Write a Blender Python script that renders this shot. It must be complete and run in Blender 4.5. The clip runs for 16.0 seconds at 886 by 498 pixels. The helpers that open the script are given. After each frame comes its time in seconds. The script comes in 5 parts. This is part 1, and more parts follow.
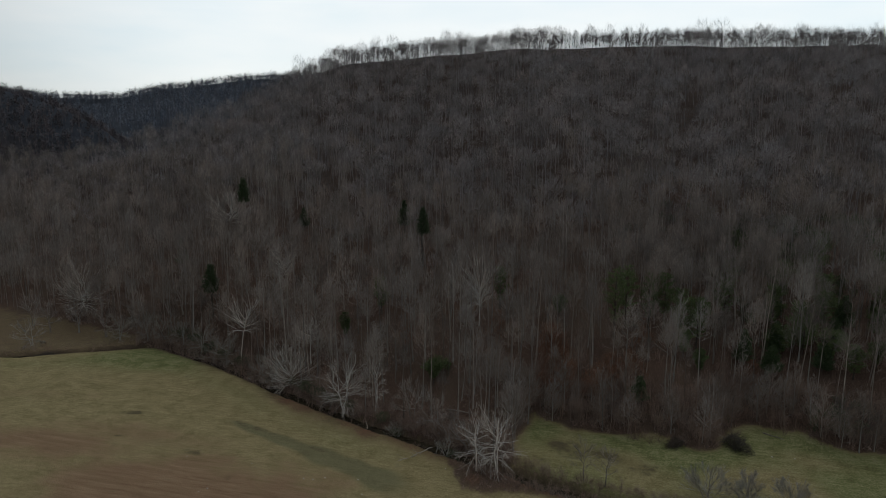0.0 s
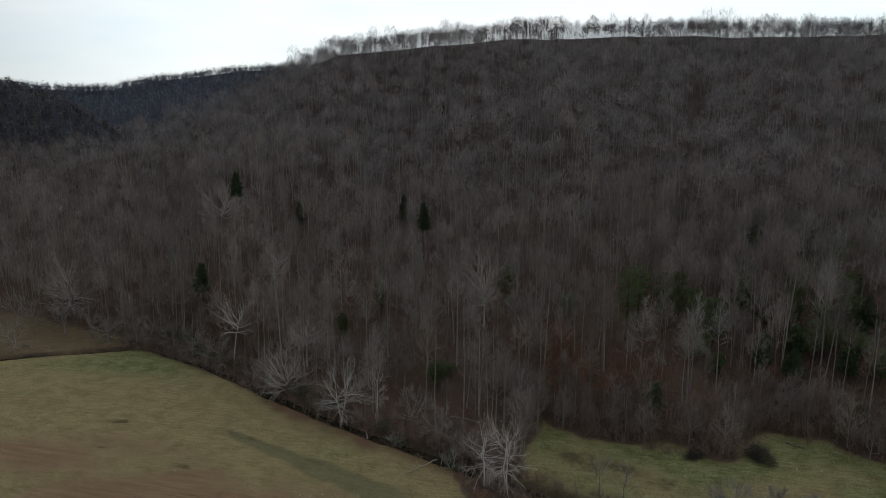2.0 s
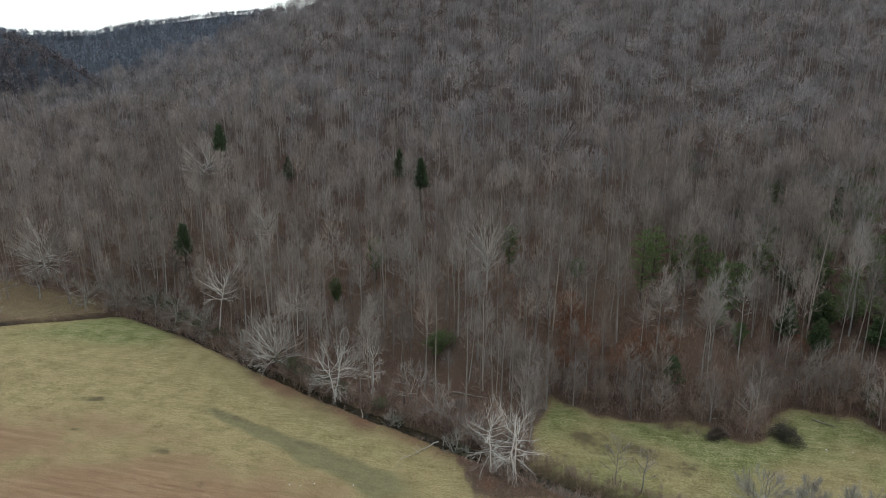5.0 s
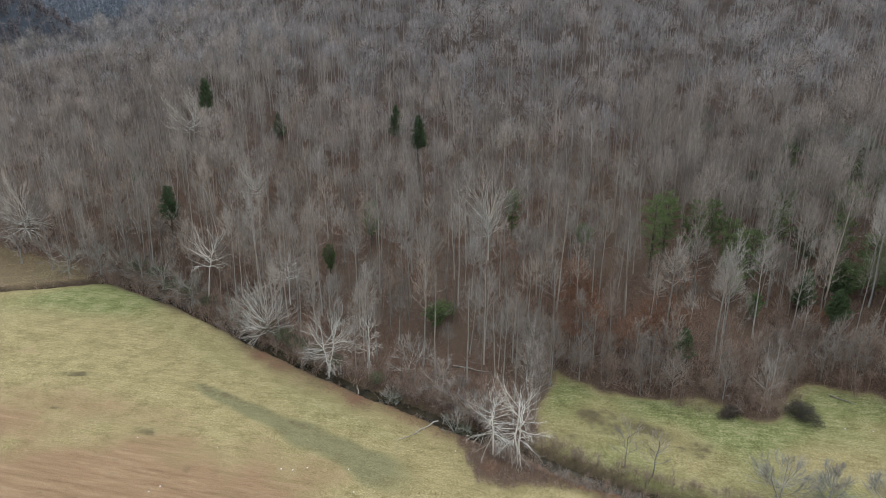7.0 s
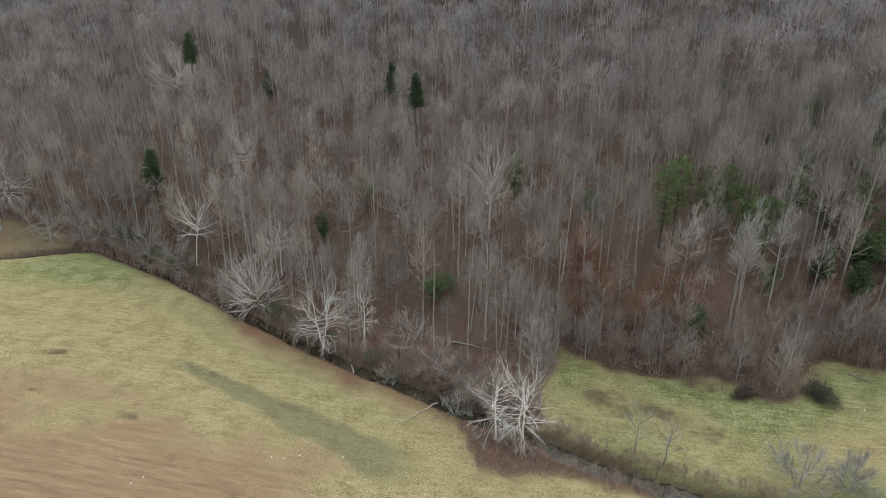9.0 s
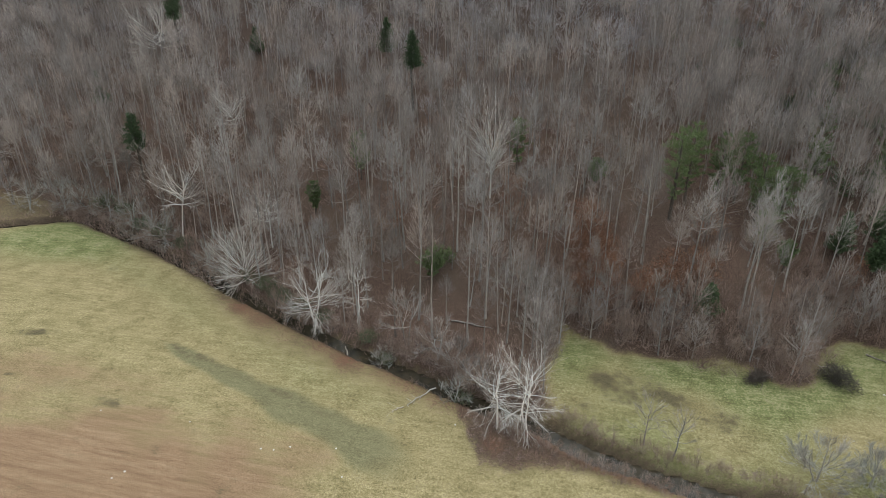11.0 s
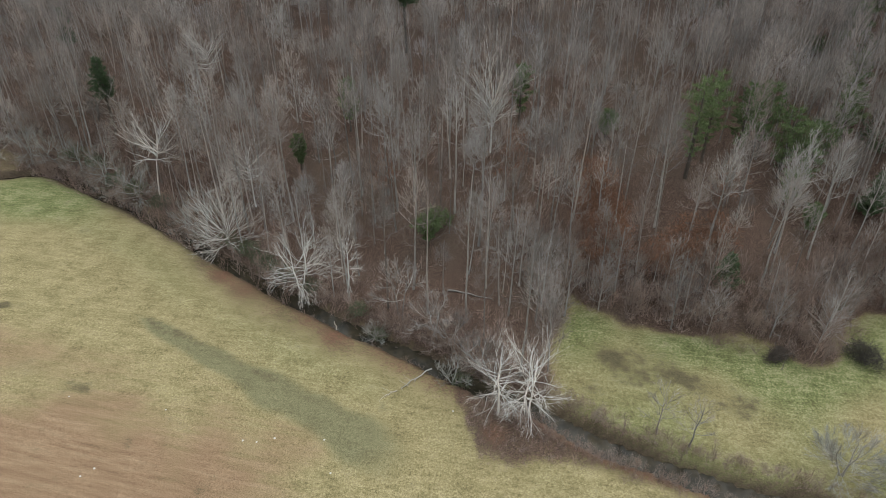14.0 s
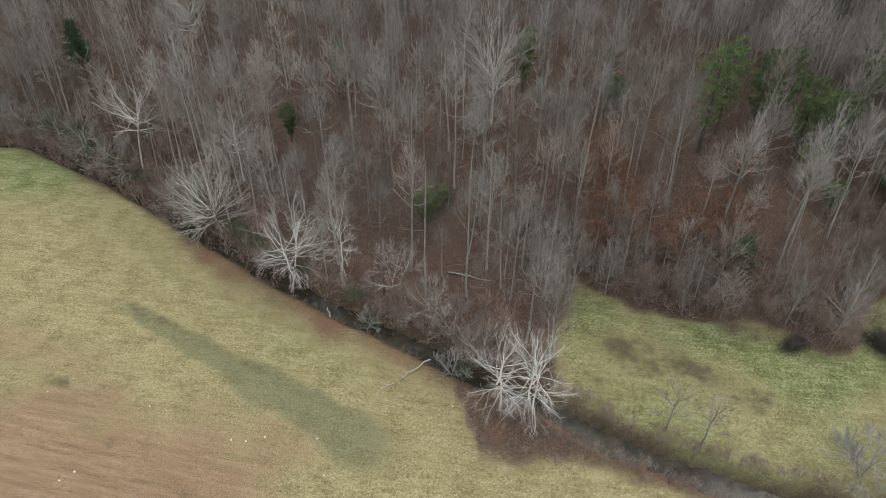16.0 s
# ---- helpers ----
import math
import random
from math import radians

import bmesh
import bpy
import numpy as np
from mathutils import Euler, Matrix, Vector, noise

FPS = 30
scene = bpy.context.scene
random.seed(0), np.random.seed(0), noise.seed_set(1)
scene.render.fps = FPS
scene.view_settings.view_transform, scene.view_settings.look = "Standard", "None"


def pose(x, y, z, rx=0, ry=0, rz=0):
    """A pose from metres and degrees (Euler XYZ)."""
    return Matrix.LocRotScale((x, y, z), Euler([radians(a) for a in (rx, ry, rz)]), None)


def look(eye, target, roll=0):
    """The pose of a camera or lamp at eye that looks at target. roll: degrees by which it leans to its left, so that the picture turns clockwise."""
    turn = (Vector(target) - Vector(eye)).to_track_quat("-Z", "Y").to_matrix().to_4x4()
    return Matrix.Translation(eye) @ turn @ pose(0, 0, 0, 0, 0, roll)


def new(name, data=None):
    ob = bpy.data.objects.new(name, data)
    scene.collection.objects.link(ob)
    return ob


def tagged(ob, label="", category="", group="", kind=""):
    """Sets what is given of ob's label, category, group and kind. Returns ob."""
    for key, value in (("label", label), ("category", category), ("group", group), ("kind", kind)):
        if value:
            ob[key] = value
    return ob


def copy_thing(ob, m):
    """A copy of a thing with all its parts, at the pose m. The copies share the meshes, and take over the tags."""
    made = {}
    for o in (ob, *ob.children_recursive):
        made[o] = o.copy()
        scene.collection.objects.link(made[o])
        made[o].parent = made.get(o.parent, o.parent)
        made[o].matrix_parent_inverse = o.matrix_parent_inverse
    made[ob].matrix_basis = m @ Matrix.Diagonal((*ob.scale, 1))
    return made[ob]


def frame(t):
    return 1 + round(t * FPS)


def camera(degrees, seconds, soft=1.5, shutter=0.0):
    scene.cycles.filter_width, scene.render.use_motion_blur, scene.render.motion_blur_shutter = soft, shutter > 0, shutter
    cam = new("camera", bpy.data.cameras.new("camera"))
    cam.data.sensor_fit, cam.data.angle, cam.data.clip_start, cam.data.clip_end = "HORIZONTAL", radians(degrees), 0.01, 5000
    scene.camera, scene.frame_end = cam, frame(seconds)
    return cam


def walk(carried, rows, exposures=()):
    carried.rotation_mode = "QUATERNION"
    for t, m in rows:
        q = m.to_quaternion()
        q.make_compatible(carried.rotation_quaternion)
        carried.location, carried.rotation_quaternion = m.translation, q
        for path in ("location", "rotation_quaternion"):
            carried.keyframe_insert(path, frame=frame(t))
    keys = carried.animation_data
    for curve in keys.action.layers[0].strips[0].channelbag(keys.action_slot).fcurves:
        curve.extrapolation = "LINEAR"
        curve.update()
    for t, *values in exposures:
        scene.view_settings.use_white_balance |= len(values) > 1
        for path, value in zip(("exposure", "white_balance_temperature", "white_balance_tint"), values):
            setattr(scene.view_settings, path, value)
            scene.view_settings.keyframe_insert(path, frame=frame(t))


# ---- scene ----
cam = camera(68.7, 16.0, soft=0.5)
METRES, EYE, TILT, LEAN, TURN = 75.0, 75.7, -10.2, 0.0, 0.0
ROWS = [
    (0.0, 0.0, 0.0, 0.0, 0.0, 0.0, -0.0),
    (0.5, -0.0076, 0.0334, 0.0055, -0.07, -0.03, -0.0),
    (1.0, -0.0149, 0.0666, 0.0107, -0.13, -0.02, 0.01),
    (1.5, -0.0212, 0.0993, 0.0157, -0.23, -0.05, 0.03),
    (2.0, -0.0267, 0.1323, 0.0208, -0.34, -0.64, 0.05),
    (2.5, -0.0319, 0.1652, 0.0269, -0.44, -1.25, 0.04),
    (3.0, -0.0364, 0.1982, 0.0315, -0.55, -1.88, 0.05),
    (3.5, -0.0398, 0.2309, 0.0386, -0.64, -2.55, 0.06),
    (4.0, -0.0425, 0.2637, 0.0449, -0.72, -3.26, 0.09),
    (6.5, -0.0479, 0.4286, 0.0797, -0.98, -8.16, 0.16),
    (7.0, -0.0492, 0.4603, 0.086, -1.05, -9.13, 0.15),
    (7.5, -0.0493, 0.4919, 0.0926, -1.09, -10.12, 0.16),
    (8.0, -0.0489, 0.523, 0.0984, -1.13, -11.09, 0.18),
    (8.5, -0.049, 0.5542, 0.1049, -1.17, -12.1, 0.18),
    (9.0, -0.0498, 0.5845, 0.1113, -1.23, -13.11, 0.19),
    (11.5, -0.0479, 0.7298, 0.1427, -1.48, -18.04, 0.2),
    (12.0, -0.0471, 0.7581, 0.1484, -1.54, -19.03, 0.21),
    (12.5, -0.0465, 0.7861, 0.1539, -1.59, -20.0, 0.2),
    (13.0, -0.0454, 0.8136, 0.1594, -1.64, -21.0, 0.21),
    (13.5, -0.0446, 0.8411, 0.165, -1.7, -22.01, 0.22),
    (14.0, -0.0441, 0.8682, 0.1701, -1.76, -22.99, 0.21),
    (14.5, -0.0435, 0.8957, 0.1758, -1.8, -24.0, 0.22),
    (15.0, -0.0426, 0.9225, 0.1807, -1.84, -24.96, 0.22),
    (15.5, -0.0423, 0.9499, 0.1858, -1.9, -25.96, 0.23),
    (16.0, -0.042, 0.9773, 0.1911, -1.96, -26.98, 0.24),
]
EXPOSURES = [(0.0, -1.88, 6450, 9), (1.5, -1.82, 6450, 9), (2.5, -1.52, 6350, 9), (3.5, -1.1, 6400, 8), (4.0, -0.88, 6400, 8), (6.5, 0.14, 6400, 8), (7.0, 0.18, 6400, 8), (9.0, 0.14, 6400, 8), (11.5, 0.11, 6400, 8), (16.0, 0.11, 6400, 8)]
walk(cam, [(t, pose(0, 0, EYE, TILT, LEAN, TURN) @ pose(METRES * x, METRES * y, METRES * z, 90 + pitch, roll, yaw)) for t, x, y, z, yaw, pitch, roll in ROWS], EXPOSURES)
# ---- sky and sun: thin overcast, brightest low over the ridge ----
SUN_TURN, SUN_UP, GLOW_TURN = radians(55), radians(60), radians(8)
sky_world = bpy.data.worlds.new("overcast_sky")
scene.world = sky_world
sky_world.use_nodes = True
wn, wl = sky_world.node_tree.nodes, sky_world.node_tree.links
wn.clear()
w_out, w_bg = wn.new("ShaderNodeOutputWorld"), wn.new("ShaderNodeBackground")
w_sky = wn.new("ShaderNodeTexSky")
w_sky.sky_type, w_sky.sun_disc = "NISHITA", False
w_sky.sun_elevation, w_sky.sun_rotation = SUN_UP, SUN_TURN
w_sky.air_density, w_sky.dust_density, w_sky.ozone_density = 1.0, 2.0, 1.0
w_co = wn.new("ShaderNodeTexCoord")
w_map = wn.new("ShaderNodeMapping")
w_map.inputs["Scale"].default_value = (1.0, 1.0, 4.5)
w_noise = wn.new("ShaderNodeTexNoise")
w_noise.inputs["Scale"].default_value, w_noise.inputs["Detail"].default_value, w_noise.inputs["Roughness"].default_value = 2.6, 7, 0.55
w_cloud = wn.new("ShaderNodeValToRGB")
w_cloud.color_ramp.elements[0].position, w_cloud.color_ramp.elements[0].color = 0.36, (0.84, 0.925, 0.95, 1)
w_cloud.color_ramp.elements[1].position, w_cloud.color_ramp.elements[1].color = 0.62, (0.98, 1.0, 0.985, 1)
w_dot = wn.new("ShaderNodeVectorMath")
w_dot.operation = "DOT_PRODUCT"
w_dot.inputs[1].default_value = (math.sin(GLOW_TURN) * 0.98, math.cos(GLOW_TURN) * 0.98, 0.2)
w_glow = wn.new("ShaderNodeMapRange")
w_glow.interpolation_type = "SMOOTHSTEP"
for key, value in (("From Min", 0.5), ("From Max", 0.92), ("To Min", 0.6), ("To Max", 3.2)):
    w_glow.inputs[key].default_value = value
# the overcast dome is brighter overhead than near the horizon
w_split = wn.new("ShaderNodeSeparateXYZ")
w_dome = wn.new("ShaderNodeMapRange")
for key, value in (("From Min", 0.0), ("From Max", 1.0), ("To Min", 0.62), ("To Max", 1.3)):
    w_dome.inputs[key].default_value = value
w_most = wn.new("ShaderNodeMath")
w_most.operation = "MAXIMUM"
wl.new(w_co.outputs["Generated"], w_split.inputs[0])
wl.new(w_split.outputs["Z"], w_dome.inputs["Value"])
w_mul = wn.new("ShaderNodeVectorMath")
w_mul.operation = "SCALE"
w_scale = wn.new("ShaderNodeVectorMath")
w_scale.operation = "SCALE"
w_scale.inputs["Scale"].default_value = 0.07
w_add = wn.new("ShaderNodeVectorMath")
w_add.operation = "ADD"
wl.new(w_co.outputs["Generated"], w_map.inputs["Vector"])
wl.new(w_map.outputs["Vector"], w_noise.inputs["Vector"])
wl.new(w_noise.outputs["Fac"], w_cloud.inputs["Fac"])
wl.new(w_co.outputs["Generated"], w_dot.inputs[0])
wl.new(w_dot.outputs["Value"], w_glow.inputs["Value"])
wl.new(w_cloud.outputs["Color"], w_mul.inputs[0])
wl.new(w_glow.outputs["Result"], w_most.inputs[0])
wl.new(w_dome.outputs["Result"], w_most.inputs[1])
wl.new(w_most.outputs["Value"], w_mul.inputs["Scale"])
wl.new(w_sky.outputs["Color"], w_scale.inputs[0])
wl.new(w_scale.outputs["Vector"], w_add.inputs[0])
wl.new(w_mul.outputs["Vector"], w_add.inputs[1])
wl.new(w_add.outputs["Vector"], w_bg.inputs["Color"])
w_bg.inputs["Strength"].default_value = 1.0
wl.new(w_bg.outputs["Background"], w_out.inputs["Surface"])

sun = new("sun", bpy.data.lights.new("sun", "SUN"))
sun.data.energy, sun.data.angle, sun.data.color = 0.8, radians(25), (1.0, 0.97, 0.92)
sun.matrix_world = look((0, 0, 300), (-math.sin(SUN_TURN) * math.cos(SUN_UP) * 100, -math.cos(SUN_TURN) * math.cos(SUN_UP) * 100, 300 - math.sin(SUN_UP) * 100))
# ---- materials ----
class Nodes:
    """Small helper round a material's node tree."""

    def __init__(self, name, rough=0.9, spec=0.2):
        self.mat = bpy.data.materials.new(name)
        self.mat.use_nodes = True
        self.n, self.l = self.mat.node_tree.nodes, self.mat.node_tree.links
        self.bsdf = self.n["Principled BSDF"]
        self.bsdf.inputs["Roughness"].default_value = rough
        self.bsdf.inputs["Specular IOR Level"].default_value = spec
        self.co = self.n.new("ShaderNodeTexCoord").outputs["Object"]

    def noise(self, scale, detail=4, rough=0.6, stretch=None, turn=0.0):
        node = self.n.new("ShaderNodeTexNoise")
        node.inputs["Scale"].default_value, node.inputs["Detail"].default_value, node.inputs["Roughness"].default_value = scale, detail, rough
        src = self.co
        if stretch:
            m = self.n.new("ShaderNodeMapping")
            m.vector_type = "TEXTURE"
            m.inputs["Scale"].default_value, m.inputs["Rotation"].default_value = stretch, (0, 0, turn)
            self.l.new(src, m.inputs["Vector"])
            src = m.outputs["Vector"]
        self.l.new(src, node.inputs["Vector"])
        return node.outputs["Fac"]

    def attr(self, name):
        node = self.n.new("ShaderNodeAttribute")
        node.attribute_name = name
        return node.outputs["Fac"]

    def rand(self):
        return self.n.new("ShaderNodeObjectInfo").outputs["Random"]

    def ramp(self, fac, *stops):
        node = self.n.new("ShaderNodeValToRGB")
        r = node.color_ramp
        while len(r.elements) < len(stops):
            r.elements.new(0.5)
        for e, (p, c) in zip(r.elements, stops):
            e.position, e.color = p, (*c, 1) if len(c) == 3 else c
        self.l.new(fac, node.inputs["Fac"])
        return node.outputs["Color"]

    def grey(self, fac, a, b, lo=0.0, hi=1.0):
        node = self.n.new("ShaderNodeMapRange")
        node.interpolation_type = "SMOOTHSTEP"
        for key, value in (("From Min", a), ("From Max", b), ("To Min", lo), ("To Max", hi)):
            node.inputs[key].default_value = value
        self.l.new(fac, node.inputs["Value"])
        return node.outputs["Result"]

    def math(self, op, a, b):
        node = self.n.new("ShaderNodeMath")
        node.operation = op
        for k, v in enumerate((a, b)):
            if isinstance(v, (int, float)):
                node.inputs[k].default_value = v
            else:
                self.l.new(v, node.inputs[k])
        return node.outputs[0]

    def mix(self, fac, a, b, how="MIX"):
        node = self.n.new("ShaderNodeMix")
        node.data_type, node.blend_type = "RGBA", how
        for key, v in ((0, fac), (6, a), (7, b)):
            if isinstance(v, (int, float)):
                node.inputs[key].default_value = v
            elif isinstance(v, tuple):
                node.inputs[key].default_value = (*v, 1)
            else:
                self.l.new(v, node.inputs[key])
        return node.outputs[2]

    def bump(self, height, strength, distance):
        node = self.n.new("ShaderNodeBump")
        node.inputs["Strength"].default_value, node.inputs["Distance"].default_value = strength, distance
        self.l.new(height, node.inputs["Height"])
        self.l.new(node.outputs["Normal"], self.bsdf.inputs["Normal"])

    def colour(self, c):
        self.l.new(c, self.bsdf.inputs["Base Color"])
        return self.mat


def bark(name, dark, pale, mottle=0.5, rough=0.9):
    """Bark that varies from tree to tree (per tree in the joined woods by the attribute tint) and along the stem."""
    m = Nodes(name, rough)
    own = m.math("FRACT", m.math("ADD", m.rand(), m.attr("tint")), 0.0)
    base = m.ramp(own, (0.0, dark), (1.0, pale))
    spots = m.grey(m.noise(0.9, 5, 0.65, (1, 1, 2.5)), 0.4, 0.65)
    fine = m.noise(9, 3)
    c = m.mix(m.math("MULTIPLY", spots, mottle), base, tuple(v * 0.55 for v in dark))
    c = m.mix(0.35, c, m.ramp(fine, (0.3, (0.25, 0.25, 0.25)), (0.7, (1, 1, 1))), "MULTIPLY")
    hue = m.math("FRACT", m.math("MULTIPLY", own, 7.31), 0.0)
    c = m.mix(1.0, c, m.ramp(hue, (0.0, (1.05, 0.97, 0.93)), (0.5, (1.0, 1.0, 1.0)), (1.0, (0.94, 0.99, 1.03))), "MULTIPLY")
    m.bump(fine, 0.5, 0.03)
    return m.colour(c)


def foliage(name, dark, light, rough=0.7):
    m = Nodes(name, rough, 0.25)
    own = m.math("FRACT", m.math("ADD", m.rand(), m.attr("tint")), 0.0)
    leaf = m.n.new("ShaderNodeNewGeometry").outputs["Random Per Island"]
    v = m.math("ADD", m.math("MULTIPLY", own, 0.45), m.math("MULTIPLY", leaf, 0.55))
    c = m.ramp(v, (0.1, dark), (0.9, light))
    return m.colour(m.mix(m.math("MULTIPLY", m.noise(0.6, 3), 0.5), c, dark))


BARK_GREY = bark("grey_bark", (0.16, 0.139, 0.122), (0.48, 0.44, 0.395), 0.45)
BARK_TWIG = bark("grey_brown_twigs", (0.16, 0.135, 0.12), (0.5, 0.445, 0.4), 0.25)
# paler, cooler than the twig bark: upper-slope haze put into the colour
BARK_FAR_HAZE = bark("far_woods_hazed_bark", (0.16, 0.146, 0.145), (0.54, 0.5, 0.49), 0.2)
# blue shift: distance haze put into the bark colour
BARK_HAZE = bark("distant_hazed_bark", (0.115, 0.135, 0.17), (0.25, 0.27, 0.315), 0.2)
# dark side-ridge bark; on the crest trees it paints their backlit darkness
BARK_SIDE_BACKLIT = bark("side_ridge_and_backlit_bark", (0.075, 0.066, 0.07), (0.2, 0.18, 0.185), 0.2)
BARK_MOSSY = bark("grey_mossy_bark", (0.25, 0.237, 0.205), (0.48, 0.455, 0.405), 0.35)
BARK_WHITE = bark("sycamore_white_bark", (0.68, 0.645, 0.59), (0.82, 0.785, 0.725), 0.2, 0.75)
BARK_WHITE_TWIG = bark("sycamore_twigs", (0.44, 0.40, 0.355), (0.62, 0.57, 0.51), 0.25)
BARK_BASE = bark("sycamore_scaly_base", (0.24, 0.21, 0.18), (0.33, 0.29, 0.25), 0.5)
BRUSH_WOOD = bark("brush_twigs", (0.19, 0.132, 0.104), (0.43, 0.325, 0.268), 0.3)
DEAD_WOOD = bark("weathered_dead_wood", (0.42, 0.38, 0.33), (0.55, 0.5, 0.44), 0.35)
DARK_WOOD = bark("dark_wet_wood", (0.085, 0.072, 0.06), (0.16, 0.138, 0.115), 0.4)
CEDAR_LEAF = foliage("cedar_foliage", (0.036, 0.06, 0.026), (0.095, 0.135, 0.058))
PINE_LEAF = foliage("pine_needles", (0.072, 0.102, 0.042), (0.17, 0.215, 0.084), 0.9)
SHRUB_LEAF = foliage("evergreen_shrub_leaves", (0.055, 0.066, 0.036), (0.15, 0.16, 0.088))
RUST_LEAF = foliage("dead_beech_leaves", (0.13, 0.066, 0.04), (0.27, 0.14, 0.085), 0.8)
STONE = Nodes("pale_stone", 0.85)
STONE = STONE.colour(STONE.ramp(STONE.noise(6), (0.3, (0.36, 0.33, 0.29)), (0.7, (0.56, 0.53, 0.48))))


def ground_material():
    m = Nodes("ground_cover", 0.95, 0.1)
    big, mid, fine, grit = m.noise(0.035, 4), m.noise(0.22, 5, 0.65), m.noise(2.6, 5, 0.75), m.noise(5.5, 4, 0.75)
    rows = m.noise(1.0, 4, 0.7, (12, 1.1, 12), radians(-14))
    mown = m.noise(1.0, 4, 0.7, (5, 0.9, 5), radians(-12))
    blend = m.math("ADD", m.math("ADD", m.math("MULTIPLY", mid, 0.25), m.math("MULTIPLY", mown, 0.22)), m.math("MULTIPLY", fine, 0.53))
    straw = m.ramp(blend, (0.4, (0.18, 0.148, 0.072)), (0.5, (0.31, 0.256, 0.126)), (0.6, (0.45, 0.375, 0.208)))
    green = m.ramp(blend, (0.41, (0.10, 0.115, 0.042)), (0.5, (0.205, 0.218, 0.088)), (0.59, (0.38, 0.355, 0.19)))
    c = m.mix(m.grey(m.math("ADD", m.attr("green"), m.math("MULTIPLY", m.math("SUBTRACT", blend, 0.5), 1.6)), 0.15, 0.85), straw, green)
    soil = m.ramp(rows, (0.3, (0.215, 0.135, 0.08)), (0.5, (0.29, 0.188, 0.112)), (0.7, (0.35, 0.245, 0.15)))
    c = m.mix(m.grey(m.math("ADD", m.attr("soil"), m.math("MULTIPLY", m.math("SUBTRACT", m.math("ADD", m.math("MULTIPLY", rows, 0.5), m.math("MULTIPLY", blend, 0.5)), 0.5), 1.5)), 0.2, 0.95), c, soil)
    damp = m.ramp(blend, (0.38, (0.15, 0.137, 0.072)), (0.62, (0.265, 0.243, 0.132)))
    c = m.mix(m.grey(m.math("ADD", m.attr("damp"), m.math("MULTIPLY", m.math("SUBTRACT", blend, 0.5), 1.0)), 0.2, 0.8), c, damp)
    weeds = m.ramp(fine, (0.3, (0.085, 0.074, 0.04)), (0.7, (0.17, 0.142, 0.08)))
    c = m.mix(m.grey(m.math("ADD", m.attr("weeds"), m.math("ADD", m.math("MULTIPLY", m.math("SUBTRACT", fine, 0.5), 1.4), m.math("MULTIPLY", m.math("SUBTRACT", mid, 0.5), 2.4))), 0.26, 0.85), c, weeds)
    litter = m.ramp(m.math("ADD", m.math("MULTIPLY", fine, 0.5), m.math("MULTIPLY", grit, 0.5)), (0.34, (0.036, 0.024, 0.019)), (0.5, (0.112, 0.072, 0.054)), (0.66, (0.24, 0.161, 0.121)))
    litter = m.mix(m.math("MULTIPLY", m.grey(big, 0.45, 0.7), 0.5), litter, (0.13, 0.10, 0.075))
    c = m.mix(m.grey(m.math("ADD", m.attr("litter"), m.math("MULTIPLY", m.math("SUBTRACT", fine, 0.5), 2.2)), 0.25, 0.85), c, litter)
    rust = m.ramp(fine, (0.3, (0.13, 0.066, 0.042)), (0.7, (0.25, 0.135, 0.085)))
    c = m.mix(m.grey(m.math("ADD", m.attr("rust"), m.math("MULTIPLY", m.math("SUBTRACT", blend, 0.5), 1.6)), 0.3, 0.9), c, rust)
    mud = m.ramp(fine, (0.3, (0.045, 0.033, 0.024)), (0.7, (0.13, 0.095, 0.066)))
    c = m.mix(m.attr("mud"), c, mud)
    # duller litter up the slope, darkened in colour for shade between the crowns
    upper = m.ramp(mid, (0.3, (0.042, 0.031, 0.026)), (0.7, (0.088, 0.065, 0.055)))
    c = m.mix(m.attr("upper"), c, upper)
    # bluish ground behind the crest: haze put into the colour
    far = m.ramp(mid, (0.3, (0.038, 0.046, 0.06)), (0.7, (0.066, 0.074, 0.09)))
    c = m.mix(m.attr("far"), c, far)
    c = m.mix(0.8, c, m.ramp(grit, (0.32, (0.32, 0.32, 0.32)), (0.7, (1.14, 1.14, 1.14))), "MULTIPLY")
    m.bump(m.math("ADD", fine, m.math("MULTIPLY", grit, 0.6)), 0.6, 0.25)
    return m.colour(c)


GROUND = ground_material()
WATER = Nodes("creek_water", 0.08, 0.17)
WATER.bump(WATER.noise(2.2, 3), 0.15, 0.05)
WATER = WATER.colour(WATER.ramp(WATER.noise(0.35, 4), (0.35, (0.016, 0.014, 0.009)), (0.65, (0.05, 0.04, 0.025))))
# ---- lie of the land ----
def vnoise(x, y, size, seed=0):
    """Smooth value noise in -1..1 at points x, y, with features of that size."""
    x, y = np.asarray(x, float) / size, np.asarray(y, float) / size
    i, j = np.floor(x), np.floor(y)
    u, v = x - i, y - j
    u, v = u * u * (3 - 2 * u), v * v * (3 - 2 * v)

    def cell(a, b):
        h = np.sin(a * 127.1 + b * 311.7 + seed * 74.7) * 43758.5453
        return (h - np.floor(h)) * 2 - 1
    return (cell(i, j) * (1 - u) + cell(i + 1, j) * u) * (1 - v) + (cell(i, j + 1) * (1 - u) + cell(i + 1, j + 1) * u) * v


def ramp(a, b, v):
    s = np.clip((np.asarray(v, float) - a) / (b - a), 0, 1)
    return s * s * (3 - 2 * s)


